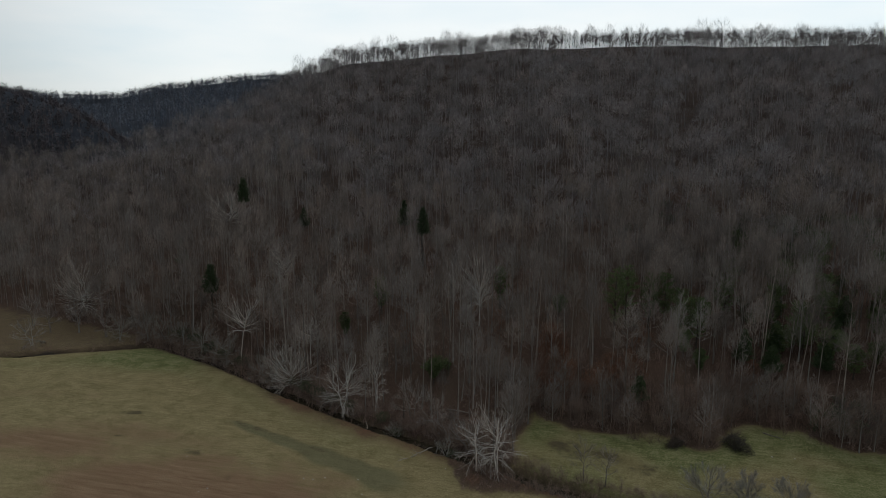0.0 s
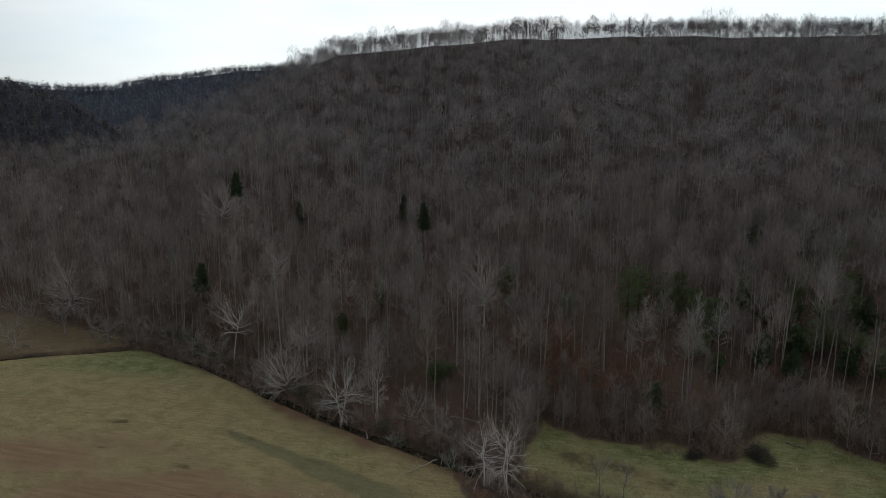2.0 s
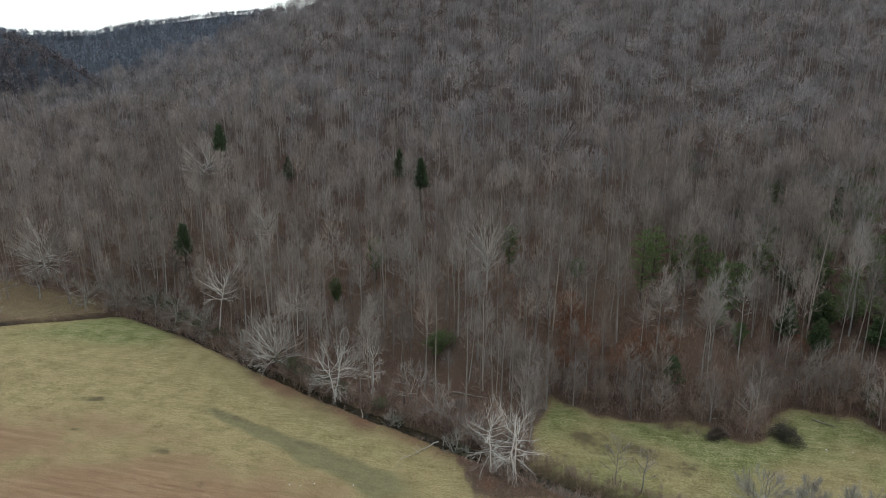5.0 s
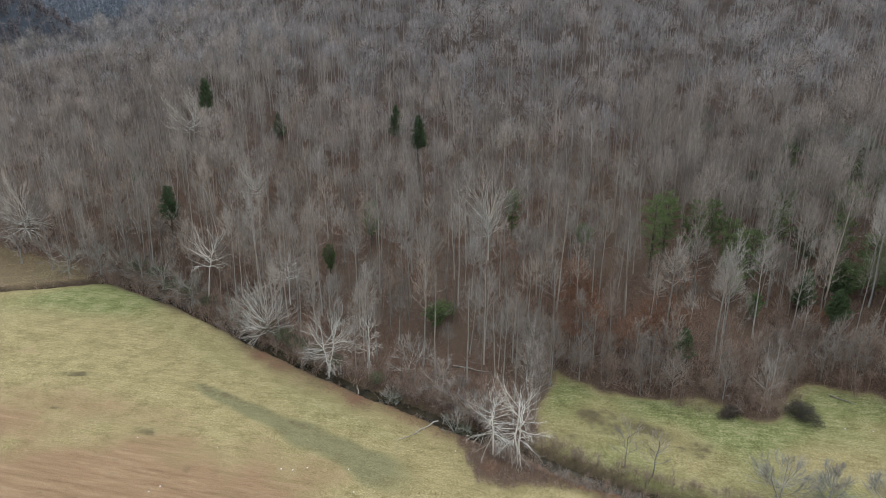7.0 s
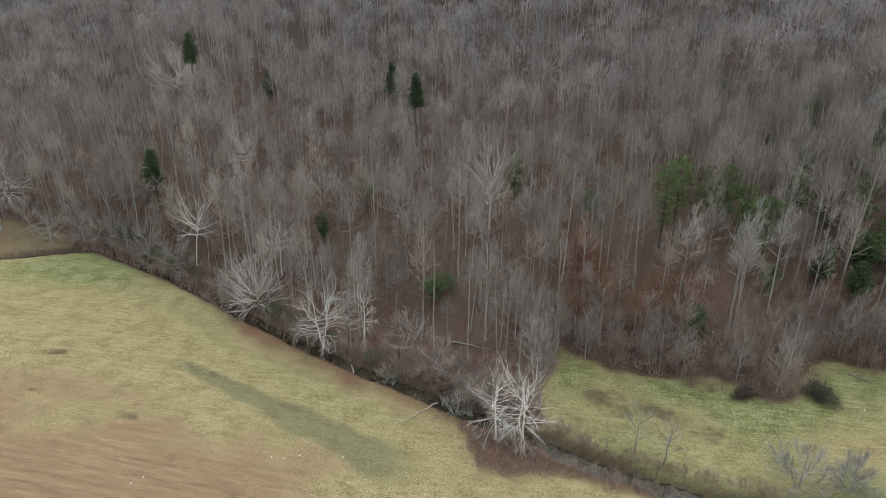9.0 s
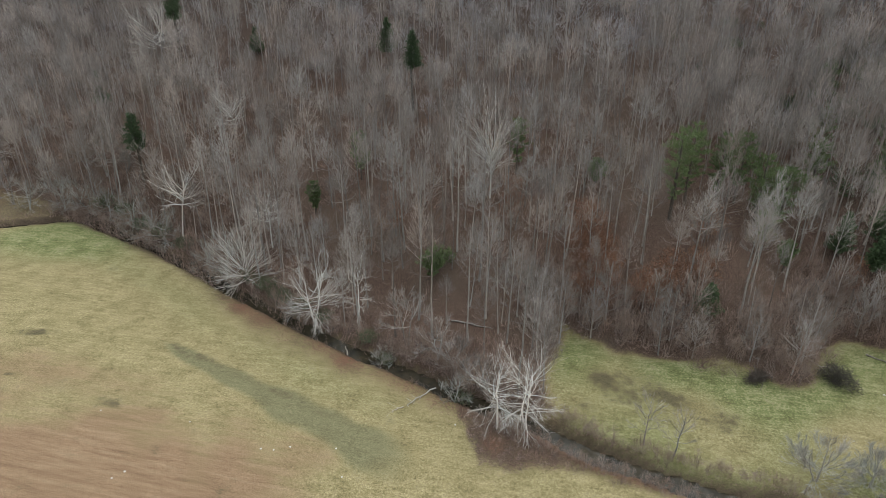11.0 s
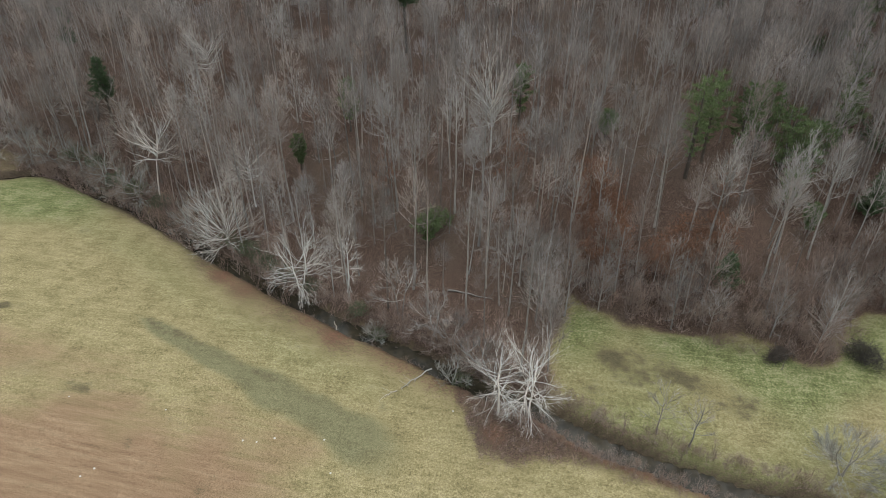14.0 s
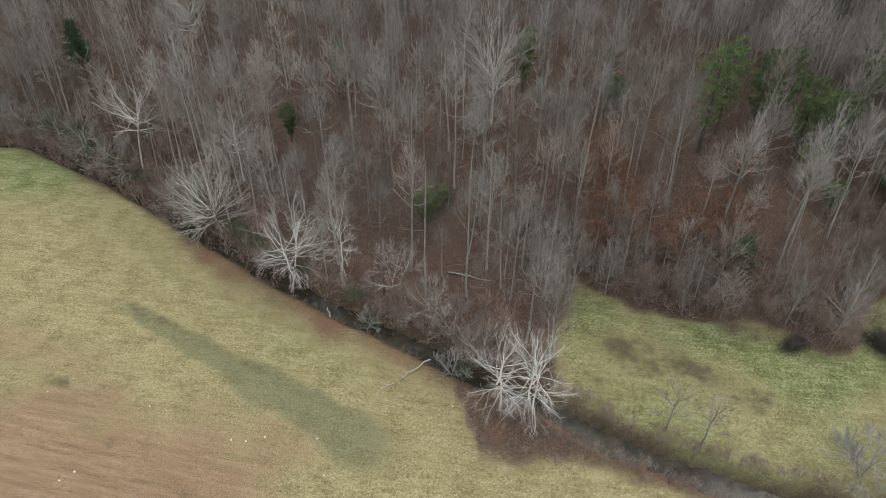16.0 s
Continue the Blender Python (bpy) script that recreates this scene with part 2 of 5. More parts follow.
def smooth_line(points, steps):
    """A Catmull-Rom curve through the points."""
    p = np.array(points, float)
    p = np.vstack((2 * p[0] - p[1], p, 2 * p[-1] - p[-2]))
    out = []
    for k in range(1, len(p) - 2):
        t = np.linspace(0, 1, steps, endpoint=False)[:, None]
        a, b, c, d = p[k - 1], p[k], p[k + 1], p[k + 2]
        out.append(0.5 * (2 * b + (c - a) * t + (2 * a - 5 * b + 4 * c - d) * t ** 2 + (3 * b - a - 3 * c + d) * t ** 3))
    return np.vstack(out + [p[-2:-1]])


CREEK = smooth_line([(-420, 250), (-300, 228), (-200, 211), (-152, 212), (-134, 216), (-114, 221), (-103, 223), (-92, 217), (-71, 202), (-55, 189.3), (-37, 174),
                     (-22.5, 162.4), (-9, 153.4), (-1, 148.2), (5, 143.6), (10.5, 140.4), (15, 137.2), (20, 132.8), (25, 129.6), (31.5, 125.9), (38, 123), (46, 120), (60, 114.5), (110, 100), (260, 72)], 14)
CREEK_WAY = np.gradient(CREEK, axis=0)
CREEK_WAY /= np.linalg.norm(CREEK_WAY, axis=1)[:, None]


def creek_distance(x, y):
    """Distance to the creek's middle line, positive on the wooded side."""
    x, y = np.ravel(x).astype(float), np.ravel(y).astype(float)
    out = np.empty(len(x))
    for a in range(0, len(x), 20000):
        dx, dy = x[a:a + 20000, None] - CREEK[:, 0], y[a:a + 20000, None] - CREEK[:, 1]
        d2 = dx * dx + dy * dy
        k = d2.argmin(1)
        r = np.arange(len(k))
        side = CREEK_WAY[k, 0] * dy[r, k] - CREEK_WAY[k, 1] * dx[r, k]
        out[a:a + 20000] = np.sqrt(d2[r, k]) * np.where(side >= 0, 1, -1)
    return out


FOOT_X = (-700, -400, -240, -150, -112, -88, -60, -40, -15, 0, 20, 27, 34, 41, 50, 56, 66, 78, 100, 140, 250, 600)
FOOT_Y = (420, 345, 296, 252, 232, 219, 203, 192, 178, 170, 165, 163.5, 159, 156, 151.5, 147, 146, 160, 146, 132, 112, 90)
CREST_X = (-800, -420, -260, -200, -150, -105, -75, -50, 0, 100, 200, 350, 600, 1500)
CREST_Z = (30, 40, 50, 64, 94, 128, 136, 139, 140, 141, 142, 141, 136, 120)
LEFT_X = (-1400, -600, -431, -376, -332, -305, -250, -150)
LEFT_Z = (175, 145, 113, 97, 75, 53, 30, 0)
FAR_X = (-2500, -1100, -763, -665, -568, -490, -422, -344, -257, -100, 400, 2500)
FAR_Z = (152, 162, 144, 135, 133, 149, 155, 165, 169, 175, 170, 150)


def valley(x, y):
    return -0.01 * np.clip(x, -400, 400) - 0.009 * (np.clip(y, -200, 500) - 140) + 0.35 * vnoise(x, y, 45, 3) * ramp(30, 90, np.hypot(x, y - 60)) + 0.12 * vnoise(x, y, 14, 5)


def foot(x):
    return np.interp(x, FOOT_X, FOOT_Y)


def past_foot(x, y):
    """Roughly the distance up the hillside from its foot."""
    return np.asarray(y, float) - (foot(np.asarray(x) - 5) + foot(x) + foot(np.asarray(x) + 5)) / 3


def land(x, y, d=None):
    """Height of the ground; d: distance to the creek, if known."""
    x, y = np.asarray(x, float).ravel(), np.asarray(y, float).ravel()
    d = creek_distance(x, y) if d is None else d
    base = valley(x, y)
    p = past_foot(x, y)
    bumps = (5 * vnoise(x, y, 75, 11) + 2.5 * vnoise(x, y, 33, 12)) * ramp(20, 150, p) + 0.5 * vnoise(x, y, 9, 13) * ramp(5, 40, p)
    front = 0.37 * p + (2.6 + 8 * np.exp(-((x + 82) / 26) ** 2)) * ramp(0, 16, p) + bumps
    crest = sum(np.interp(x + o, CREST_X, CREST_Z) for o in (-24, -12, 0, 12, 24)) / 5
    back = crest + 2.5 * vnoise(x, y, 60, 14) - 0.3 * np.maximum(0, p - crest / 0.37 - 4)
    near = -4 * np.logaddexp(-front / 4, -back / 4)
    left = np.interp(x, LEFT_X, LEFT_Z) - 0.42 * np.abs(y - 650) + 8 * vnoise(x, y, 120, 15)
    far = np.interp(x, FAR_X, FAR_Z) - 0.3 * np.abs(y - 1150) + 14 * vnoise(x, y, 190, 16) * ramp(0, 250, np.abs(y - 1150))
    floor_far = 22 * ramp(300, 700, y) - 2
    hills = 2.2 * np.logaddexp(np.logaddexp(near / 2.2, left / 2.2), np.logaddexp(far / 2.2, (base - 3 + floor_far) / 2.2))
    z = 1.2 * np.logaddexp(base / 1.2, (hills - 0.6) / 1.2)
    a = np.abs(d) * np.interp(x, (10, 18), (1.0, 1.08)) + 0.7 * vnoise(x, y, 7, 17) + 0.3 * vnoise(x, y, 2.5, 18)
    cut = np.where(d > 0, 1 - ramp(1.4, 2.9, a), 1 - ramp(1.3, 2.9, a))
    level = valley(x, y) - 2.0
    return np.where(a < 6, z + (level - z) * cut, z)


def wooded(x, y, d):
    """1 where the ground is woodland, 0 on the open field and meadows."""
    p = past_foot(x, y) + 3.0 * vnoise(x, y, 11, 21) + 1.2 * vnoise(x, y, 4, 22)
    open_right = ramp(14, 19, x - np.clip((np.asarray(y) - 150) * 0.45, 0, 7) + 2 * vnoise(x, y, 8, 23))
    open_left = ramp(-108, -116, x)
    hill = ramp(-1.5, 1.5, p)
    flat = ramp(1.6, 2.6, d) * (1 - np.maximum(open_right, open_left))
    return np.where(d > 0, np.maximum(hill, flat), ramp(400, 420, y) * hill)
# ---- mesh helpers ----
def mesh_of(name, verts, tris, quads=None, tint=None, smooth=False):
    """A mesh from arrays of corners, triangles and quads."""
    verts = np.asarray(verts, np.float32)
    tris = np.zeros((0, 3), np.int32) if tris is None else np.asarray(tris, np.int32)
    quads = np.zeros((0, 4), np.int32) if quads is None else np.asarray(quads, np.int32)
    me = bpy.data.meshes.new(name)
    me.vertices.add(len(verts))
    me.vertices.foreach_set("co", verts.ravel())
    loops = np.concatenate((tris.ravel(), quads.ravel()))
    me.loops.add(len(loops))
    me.loops.foreach_set("vertex_index", loops)
    starts = np.concatenate((np.arange(len(tris)) * 3, len(tris) * 3 + np.arange(len(quads)) * 4)).astype(np.int32)
    me.polygons.add(len(starts))
    me.polygons.foreach_set("loop_start", starts)
    if smooth:
        me.polygons.foreach_set("use_smooth", np.ones(len(starts), bool))
    if tint is not None:
        me.attributes.new("tint", "FLOAT", "POINT").data.foreach_set("value", np.asarray(tint, np.float32))
    me.update(calc_edges=True)
    me.validate()
    return me


def part(name, mesh, material, parent=None, label=""):
    ob = new(name, mesh)
    if not mesh.materials:
        mesh.materials.append(material)
    if parent:
        ob.parent = parent
    if label:
        ob["label"] = label
    return ob


class Shape:
    """Gathers corners and triangles."""

    def __init__(self):
        self.v, self.t, self.count = [], [], 0

    def add(self, v, t):
        v, t = np.asarray(v, float), np.asarray(t, int)
        self.v.append(v)
        self.t.append(t + self.count)
        self.count += len(v)

    def tube(self, points, radii, sides):
        """A tapered stem along the points, closed by a tip."""
        p, r = np.asarray(points, float), np.asarray(radii, float)
        way = np.gradient(p, axis=0)
        way /= np.linalg.norm(way, axis=1)[:, None] + 1e-9
        ref = np.array((1.0, 0, 0)) if abs(way[0, 0]) < 0.8 else np.array((0, 1.0, 0))
        a = np.cross(way, ref)
        a /= np.linalg.norm(a, axis=1)[:, None] + 1e-9
        b = np.cross(way, a)
        ang = np.arange(sides) * 2 * np.pi / sides
        ring = p[:, None] + r[:, None, None] * (np.cos(ang)[None, :, None] * a[:, None] + np.sin(ang)[None, :, None] * b[:, None])
        v = ring.reshape(-1, 3)
        t = []
        for k in range(len(p) - 1):
            for s in range(sides):
                q = (s + 1) % sides
                i0, i1, i2, i3 = k * sides + s, k * sides + q, (k + 1) * sides + q, (k + 1) * sides + s
                t += [(i0, i1, i2), (i0, i2, i3)]
        last = (len(p) - 1) * sides
        t += [(last, last + s, last + s + 1) for s in range(1, sides - 1)]
        self.add(v, t)

    def twigs(self, base, way, length, width, rng):
        """Thin twigs, one tapering blade each."""
        base, way = np.asarray(base, float), np.asarray(way, float)
        way = way / (np.linalg.norm(way, axis=1)[:, None] + 1e-9)
        side = np.cross(way, rng.normal(size=base.shape))
        side /= np.linalg.norm(side, axis=1)[:, None] + 1e-9
        w = np.broadcast_to(np.asarray(width, float), len(base))[:, None] / 2
        n = len(base)
        v = np.stack((base - side * w, base + side * w, base + way * np.asarray(length, float)[:, None]), 1).reshape(-1, 3)
        self.add(v, np.arange(3 * n).reshape(-1, 3))

    def arrays(self):
        if not self.v:
            return np.zeros((0, 3)), np.zeros((0, 3), int)
        return np.vstack(self.v), np.vstack(self.t)

    def mesh(self, name, smooth=False):
        v, t = self.arrays()
        return mesh_of(name, v, t, smooth=smooth)


def bent(rng, start, way, length, steps, lift, wobble):
    """A limb's line: it sets off along way and bends upwards by lift."""
    p, d = [np.asarray(start, float)], np.asarray(way, float)
    for _ in range(steps):
        d = d + np.array((0, 0, lift / steps)) + rng.normal(size=3) * wobble
        d = d / np.linalg.norm(d)
        p.append(p[-1] + d * length / steps)
    return np.array(p)


def blade(shape, points, radii):
    """A bent thin branch as a tapering ribbon that turns on itself."""
    p, r = np.asarray(points, float), np.asarray(radii, float)
    way = p[-1] - p[0]
    side = np.cross(way, (0.3, 0.5, 0.81))
    side /= np.linalg.norm(side) + 1e-9
    up = np.cross(way, side)
    up /= np.linalg.norm(up) + 1e-9
    n = len(p)
    ang = np.linspace(0, 1.2, n)[:, None]
    off = (side * np.cos(ang) + up * np.sin(ang)) * r[:, None]
    v = np.concatenate((p[:-1] - off[:-1], p[:-1] + off[:-1], p[-1:]))
    m = n - 1
    t = []
    for k in range(m - 1):
        t += [(k, m + k, m + k + 1), (k, m + k + 1, k + 1)]
    t.append((m - 1, 2 * m - 1, 2 * m))
    shape.add(v, t)


def grow(rng, height, girth, clear, spread, limbs, rise=(0.35, 1.3), lift=0.5, subs=7, twigs=14, twig=(0.7, 1.6), width=0.045, sides=(7, 5), wob=0.02, lean=(0, 0), shape="oval", top=0.96, stout=0.55, bough=0.022, inner=0.18, stray=0.55):
    """A leafless tree at the origin: (trunk, [each limb], twigs) as shapes. rise: the limbs' slope at the lowest and the highest fork."""
    trunk, each, fine = Shape(), [], []
    n = 9
    f = np.linspace(0, 1, n)
    line = np.stack((lean[0] * f + np.cumsum(rng.normal(size=n)) * wob * height * 0.12, lean[1] * f + np.cumsum(rng.normal(size=n)) * wob * height * 0.12, f * height * top), 1)
    line[0] = (0, 0, -0.4)
    rad = girth * (1 - 0.92 * f) ** 0.95 + 0.025
    rad[0] *= 1.35
    trunk.tube(line, rad, sides[0])
    for k in range(limbs):
        tb, tw, tl = [], [], []
        u = (k + rng.uniform(0.1, 0.9)) / limbs
        at = clear + (0.97 - clear) * u
        s = np.array([np.interp(at, f, line[:, i]) for i in range(3)])
        az = k * 2.4 + rng.uniform(-0.5, 0.5)
        el = rise[0] + (rise[1] - rise[0]) * u + rng.normal() * 0.14
        if shape == "oval":
            size = spread * (0.4 + 0.6 * math.sin(math.pi * (0.2 + 0.72 * u))) * rng.uniform(0.75, 1.2)
        elif shape == "vase":
            size = spread * (1.1 - 0.5 * u) * rng.uniform(0.8, 1.15)
        else:
            size = spread * (1.05 - 0.85 * u) * rng.uniform(0.7, 1.2)
        way = np.array((math.cos(az) * math.cos(el), math.sin(az) * math.cos(el), math.sin(el)))
        lp = bent(rng, s, way, size, 5, lift, 0.1)
        lr = np.linspace(max(0.03, np.interp(at, f, rad) * stout), 0.015, 6)
        limb = Shape()
        limb.tube(lp, lr, sides[1])
        for j in range(subs):
            v = inner + (1 - inner) * (j + rng.random()) / subs
            q = np.array([np.interp(v * 5, range(6), lp[:, i]) for i in range(3)])
            d0 = lp[min(5, int(v * 5) + 1)] - lp[min(4, int(v * 5))]
            d0 = d0 / (np.linalg.norm(d0) + 1e-9) + rng.normal(size=3) * stray
            ln = size * rng.uniform(0.25, 0.5) * (1.2 - 0.5 * v)
            sp = bent(rng, q, d0 / np.linalg.norm(d0), ln, 3, lift * 0.8, 0.16)
            blade(limb, sp, np.linspace(max(bough, lr[0] * 0.42 * (1 - 0.6 * v)), bough * 0.6, 4))
            w = rng.random(twigs) ** 0.75 * 3
            i0 = np.minimum(2, w.astype(int))
            seg = sp[i0 + 1] - sp[i0]
            tb.append(sp[i0] + seg * (w - i0)[:, None])
            tw.append(seg / (np.linalg.norm(seg, axis=1)[:, None] + 1e-9) + rng.normal(size=(twigs, 3)) * stray * 0.75 + (0, 0, 0.4))
            tl.append(rng.uniform(*twig, twigs))
        w = 1.2 + rng.random(twigs) * 3.8
        i0 = np.minimum(4, w.astype(int))
        seg = lp[i0 + 1] - lp[i0]
        tb.append(lp[i0] + seg * (w - i0)[:, None])
        tw.append(seg / (np.linalg.norm(seg, axis=1)[:, None] + 1e-9) + rng.normal(size=(twigs, 3)) * 0.6)
        tl.append(rng.uniform(*twig, twigs))
        spray = Shape()
        spray.twigs(np.vstack(tb), np.vstack(tw), np.concatenate(tl), width, rng)
        each.append(limb)
        fine.append(spray)
    return trunk, each, fine


def grow_dome(rng, height, girth, reach, limbs, rise=(-0.75, 1.15), base=(0.06, 0.8), subs=7, twigs=5, twig=(0.5, 1.2), width=0.035, thick=0.06, bough=0.03, wob=0.05, lean=(0, 0), heads=1, forks=2, curl=0.7, bow=0.15):
    """A leafless tree with a stem (or several) and forked limbs that fan out on all sides to a rounded dome, arching down below and sweeping up above."""
    trunk, each, fine = Shape(), [], []
    f = np.linspace(0, 1, 8)
    stems = []
    for h in range(heads):
        az, out = h * 6.28 / heads + rng.normal() * 0.3, (0 if heads == 1 else reach * 0.3)
        line = np.stack(((lean[0] + math.cos(az) * out) * f + np.cumsum(rng.normal(size=8)) * bow, (lean[1] + math.sin(az) * out) * f + np.cumsum(rng.normal(size=8)) * bow, f * height * 0.84 * (1 if h == 0 else rng.uniform(0.8, 0.97))), 1)
        line[0] = (0.2 * math.cos(az) * (heads > 1), 0.2 * math.sin(az) * (heads > 1), -0.4)
        rad = girth * (1 - 0.9 * f) + 0.02
        rad[0] *= 1.3
        trunk.tube(line, rad, 7)
        stems.append((line, rad))
    mid, half = np.array((lean[0] * 0.5, lean[1] * 0.5, height * 0.4)), np.array((reach, reach, height * 0.6))
    for k in range(limbs):
        line, rad = stems[k % heads]
        u = (k + rng.uniform(0, 1)) / limbs
        at = base[0] + (base[1] - base[0]) * u
        s = np.array([np.interp(at, f, line[:, i]) for i in range(3)])
        az = k * 2.4 + rng.uniform(-0.45, 0.45)
        el = rise[0] + (rise[1] - rise[0]) * u + rng.normal() * 0.14
        # limbs set off flatter than they end: the upper ones sweep up, the lower ones arch down
        first, lift = (el - 0.3, curl) if el > 0.05 else (el * 0.5 + 0.1, el * 0.9)
        way = np.array((math.cos(az) * math.cos(el), math.sin(az) * math.cos(el), math.sin(el)))
        q = (s - mid) / half
        w = way / half
        a, b, c = w @ w, q @ w, q @ q - 1
        size = max(1.5, (-b + math.sqrt(max(0.05, b * b - a * c))) / a) * rng.uniform(0.78, 1.0)
        if el < -0.1:
            size = min(size, max(1.5, (s[2] + 0.6) / -math.sin(el)) * 0.95, reach)
        way = np.array((math.cos(az) * math.cos(first), math.sin(az) * math.cos(first), math.sin(first)))
        lp = bent(rng, s, way, size, 6, lift, wob)
        over = np.linalg.norm((lp[-1] - mid) / half)
        if over > 1:
            lp = s + (lp - s) / (1 + 1.25 * (over - 1))
        lr = np.linspace(thick * rng.uniform(0.75, 1.2) * (0.6 + 0.4 * min(1, size / reach)), 0.014, 7)
        limb, spray = Shape(), Shape()
        limb.tube(lp, lr, 4)
        arms = [(lp, lr, size)]

        def branch_off(p, r, v, spread, length, steps):
            n = len(p) - 1
            i = min(n - 1, int(v * n))
            q = p[i] + (p[i + 1] - p[i]) * (v * n - i)
            along = (p[i + 1] - p[i]) / (np.linalg.norm(p[i + 1] - p[i]) + 1e-9)
            turn = np.cross(along, rng.normal(size=3))
            turn /= np.linalg.norm(turn) + 1e-9
            d0 = along + turn * spread
            return bent(rng, q, d0 / np.linalg.norm(d0), length, steps, lift * 0.5, wob * 1.2), r[i]

        for j in range(forks):
            v = rng.uniform(0.2, 0.62)
            ln = size * (1 - v) * rng.uniform(0.75, 1.0)
            p, r = branch_off(lp, lr, v, rng.uniform(0.35, 0.7), ln, 4)
            rr = np.linspace(r * rng.uniform(0.6, 0.85), 0.012, 5)
            limb.tube(p, rr, 3)
            arms.append((p, rr, ln))
        tb, tw, tl = [], [], []
        for p, r, ln in arms:
            for j in range(subs):
                v = 0.25 + 0.7 * (j + rng.random()) / subs
                sp, r0 = branch_off(p, r, v, rng.uniform(0.35, 0.75), ln * rng.uniform(0.22, 0.42) * (1.25 - 0.6 * v), 3)
                blade(spray, sp, np.linspace(max(bough, r0 * 0.6), bough * 0.45, 4))
                w = rng.random(twigs) ** 0.7 * 3
                i0 = np.minimum(2, w.astype(int))
                seg = sp[i0 + 1] - sp[i0]
                tb.append(sp[i0] + seg * (w - i0)[:, None])
                tw.append(seg / (np.linalg.norm(seg, axis=1)[:, None] + 1e-9) + rng.normal(size=(twigs, 3)) * 0.38)
                tl.append(rng.uniform(*twig, twigs))
        spray.twigs(np.vstack(tb), np.vstack(tw), np.concatenate(tl), width, rng)
        each.append(limb)
        fine.append(spray)
    return trunk, each, fine


def light_tree(rng, height, spread, clear, limbs, subs, twigs, widths, twig, dome=1.0, hollow=0.3):
    """A lighter leafless tree for the joined woods: stem, limbs, branches and twigs as thin blades that fill a domed crown."""
    s = Shape()
    top = np.array((rng.normal() * 0.5, rng.normal() * 0.5, height * 0.9))
    s.tube([(0, 0, -0.5), (rng.normal() * 0.25, rng.normal() * 0.25, height * 0.5), top], (widths[0], widths[0] * 0.7, 0.03), 3)
    low = height * clear
    mid, half = np.array((top[0] * 0.8, top[1] * 0.8, low + (height - low) * 0.42)), np.array((spread, spread * rng.uniform(0.8, 1.1), (height - low) * 0.6))
    lump = rng.uniform(0, 6.28, 3)

    def shell(n, lo, hi):
        c = rng.normal(size=(n, 3))
        c[:, 2] = np.abs(c[:, 2] + 0.25) - 0.25
        c /= np.linalg.norm(c, axis=1)[:, None]
        az = np.arctan2(c[:, 1], c[:, 0])
        uneven = 1 + 0.12 * np.sin(3 * az + lump[0]) + 0.1 * np.sin(5 * az + lump[1]) + 0.08 * np.sin(6 * c[:, 2] + lump[2])
        r = rng.uniform(lo, hi, n) ** 0.6 * uneven
        return c, mid + c * r[:, None] * half

    _, ends = shell(limbs, 0.5, 0.8)
    base = np.outer(rng.uniform(clear, 0.8, limbs), top)
    base[:, 2] = np.minimum(base[:, 2], ends[:, 2] - 0.5)
    way = ends - base
    s.twigs(base, way, np.linalg.norm(way, axis=1), widths[1], rng)
    k = rng.integers(0, limbs, subs)
    start = base[k] + way[k] * rng.uniform(0.3, 0.9, subs)[:, None]
    _, out = shell(subs, 0.6, 0.95)
    pull = start + (out - start) * 0.8
    w2 = pull - start + way[k] * 0.25
    s.twigs(start, w2, np.minimum(np.linalg.norm(w2, axis=1), spread * 0.9), widths[2], rng)
    c, at = shell(twigs, hollow, 0.92)
    d = c * (1, 1, 0.7) + (0, 0, 0.55 * dome) + rng.normal(size=(twigs, 3)) * 0.38
    ln = rng.uniform(*twig, twigs)
    d /= np.linalg.norm(d, axis=1)[:, None]
    wood = s.count
    s.twigs(at - d * (ln * 0.5)[:, None], d, ln, widths[3], rng)
    return (*s.arrays(), wood)


def fan(shape, rng, foot_at, crown_at, half, count, length, width, low=-0.15, lump=0.16, rim=0.72):
    """Fine upright branches that fan out from the stem to an uneven domed crown."""
    c = rng.normal(size=(count, 3))
    c /= np.linalg.norm(c, axis=1)[:, None]
    c[:, 2] = low + (1 - low) * rng.random(count)
    c[:, :2] *= (np.sqrt(1 - c[:, 2] ** 2) / (np.linalg.norm(c[:, :2], axis=1) + 1e-9))[:, None]
    az, k = np.arctan2(c[:, 1], c[:, 0]), rng.uniform(0, 6.28, 3)
    uneven = 1 + lump * (np.sin(2 * az + k[0]) * 0.7 + np.sin(3 * az + 4 * c[:, 2] + k[1]) + 0.6 * np.sin(7 * az + 6 * c[:, 2] + k[2]))
    tip = np.asarray(crown_at) + c * np.asarray(half) * (uneven * rng.uniform(rim, 1.02, count))[:, None]
    root = np.asarray(foot_at) + (0, 0, 1) * (rng.random((count, 1)) ** 1.5 * (crown_at[2] - foot_at[2]))
    way = tip - root + rng.normal(size=(count, 3)) * 0.5
    reach = np.linalg.norm(way, axis=1)
    ln = np.minimum(rng.uniform(*length, count), reach * 0.85)
    shape.twigs(tip - way / reach[:, None] * ln[:, None], way, ln, width, rng)


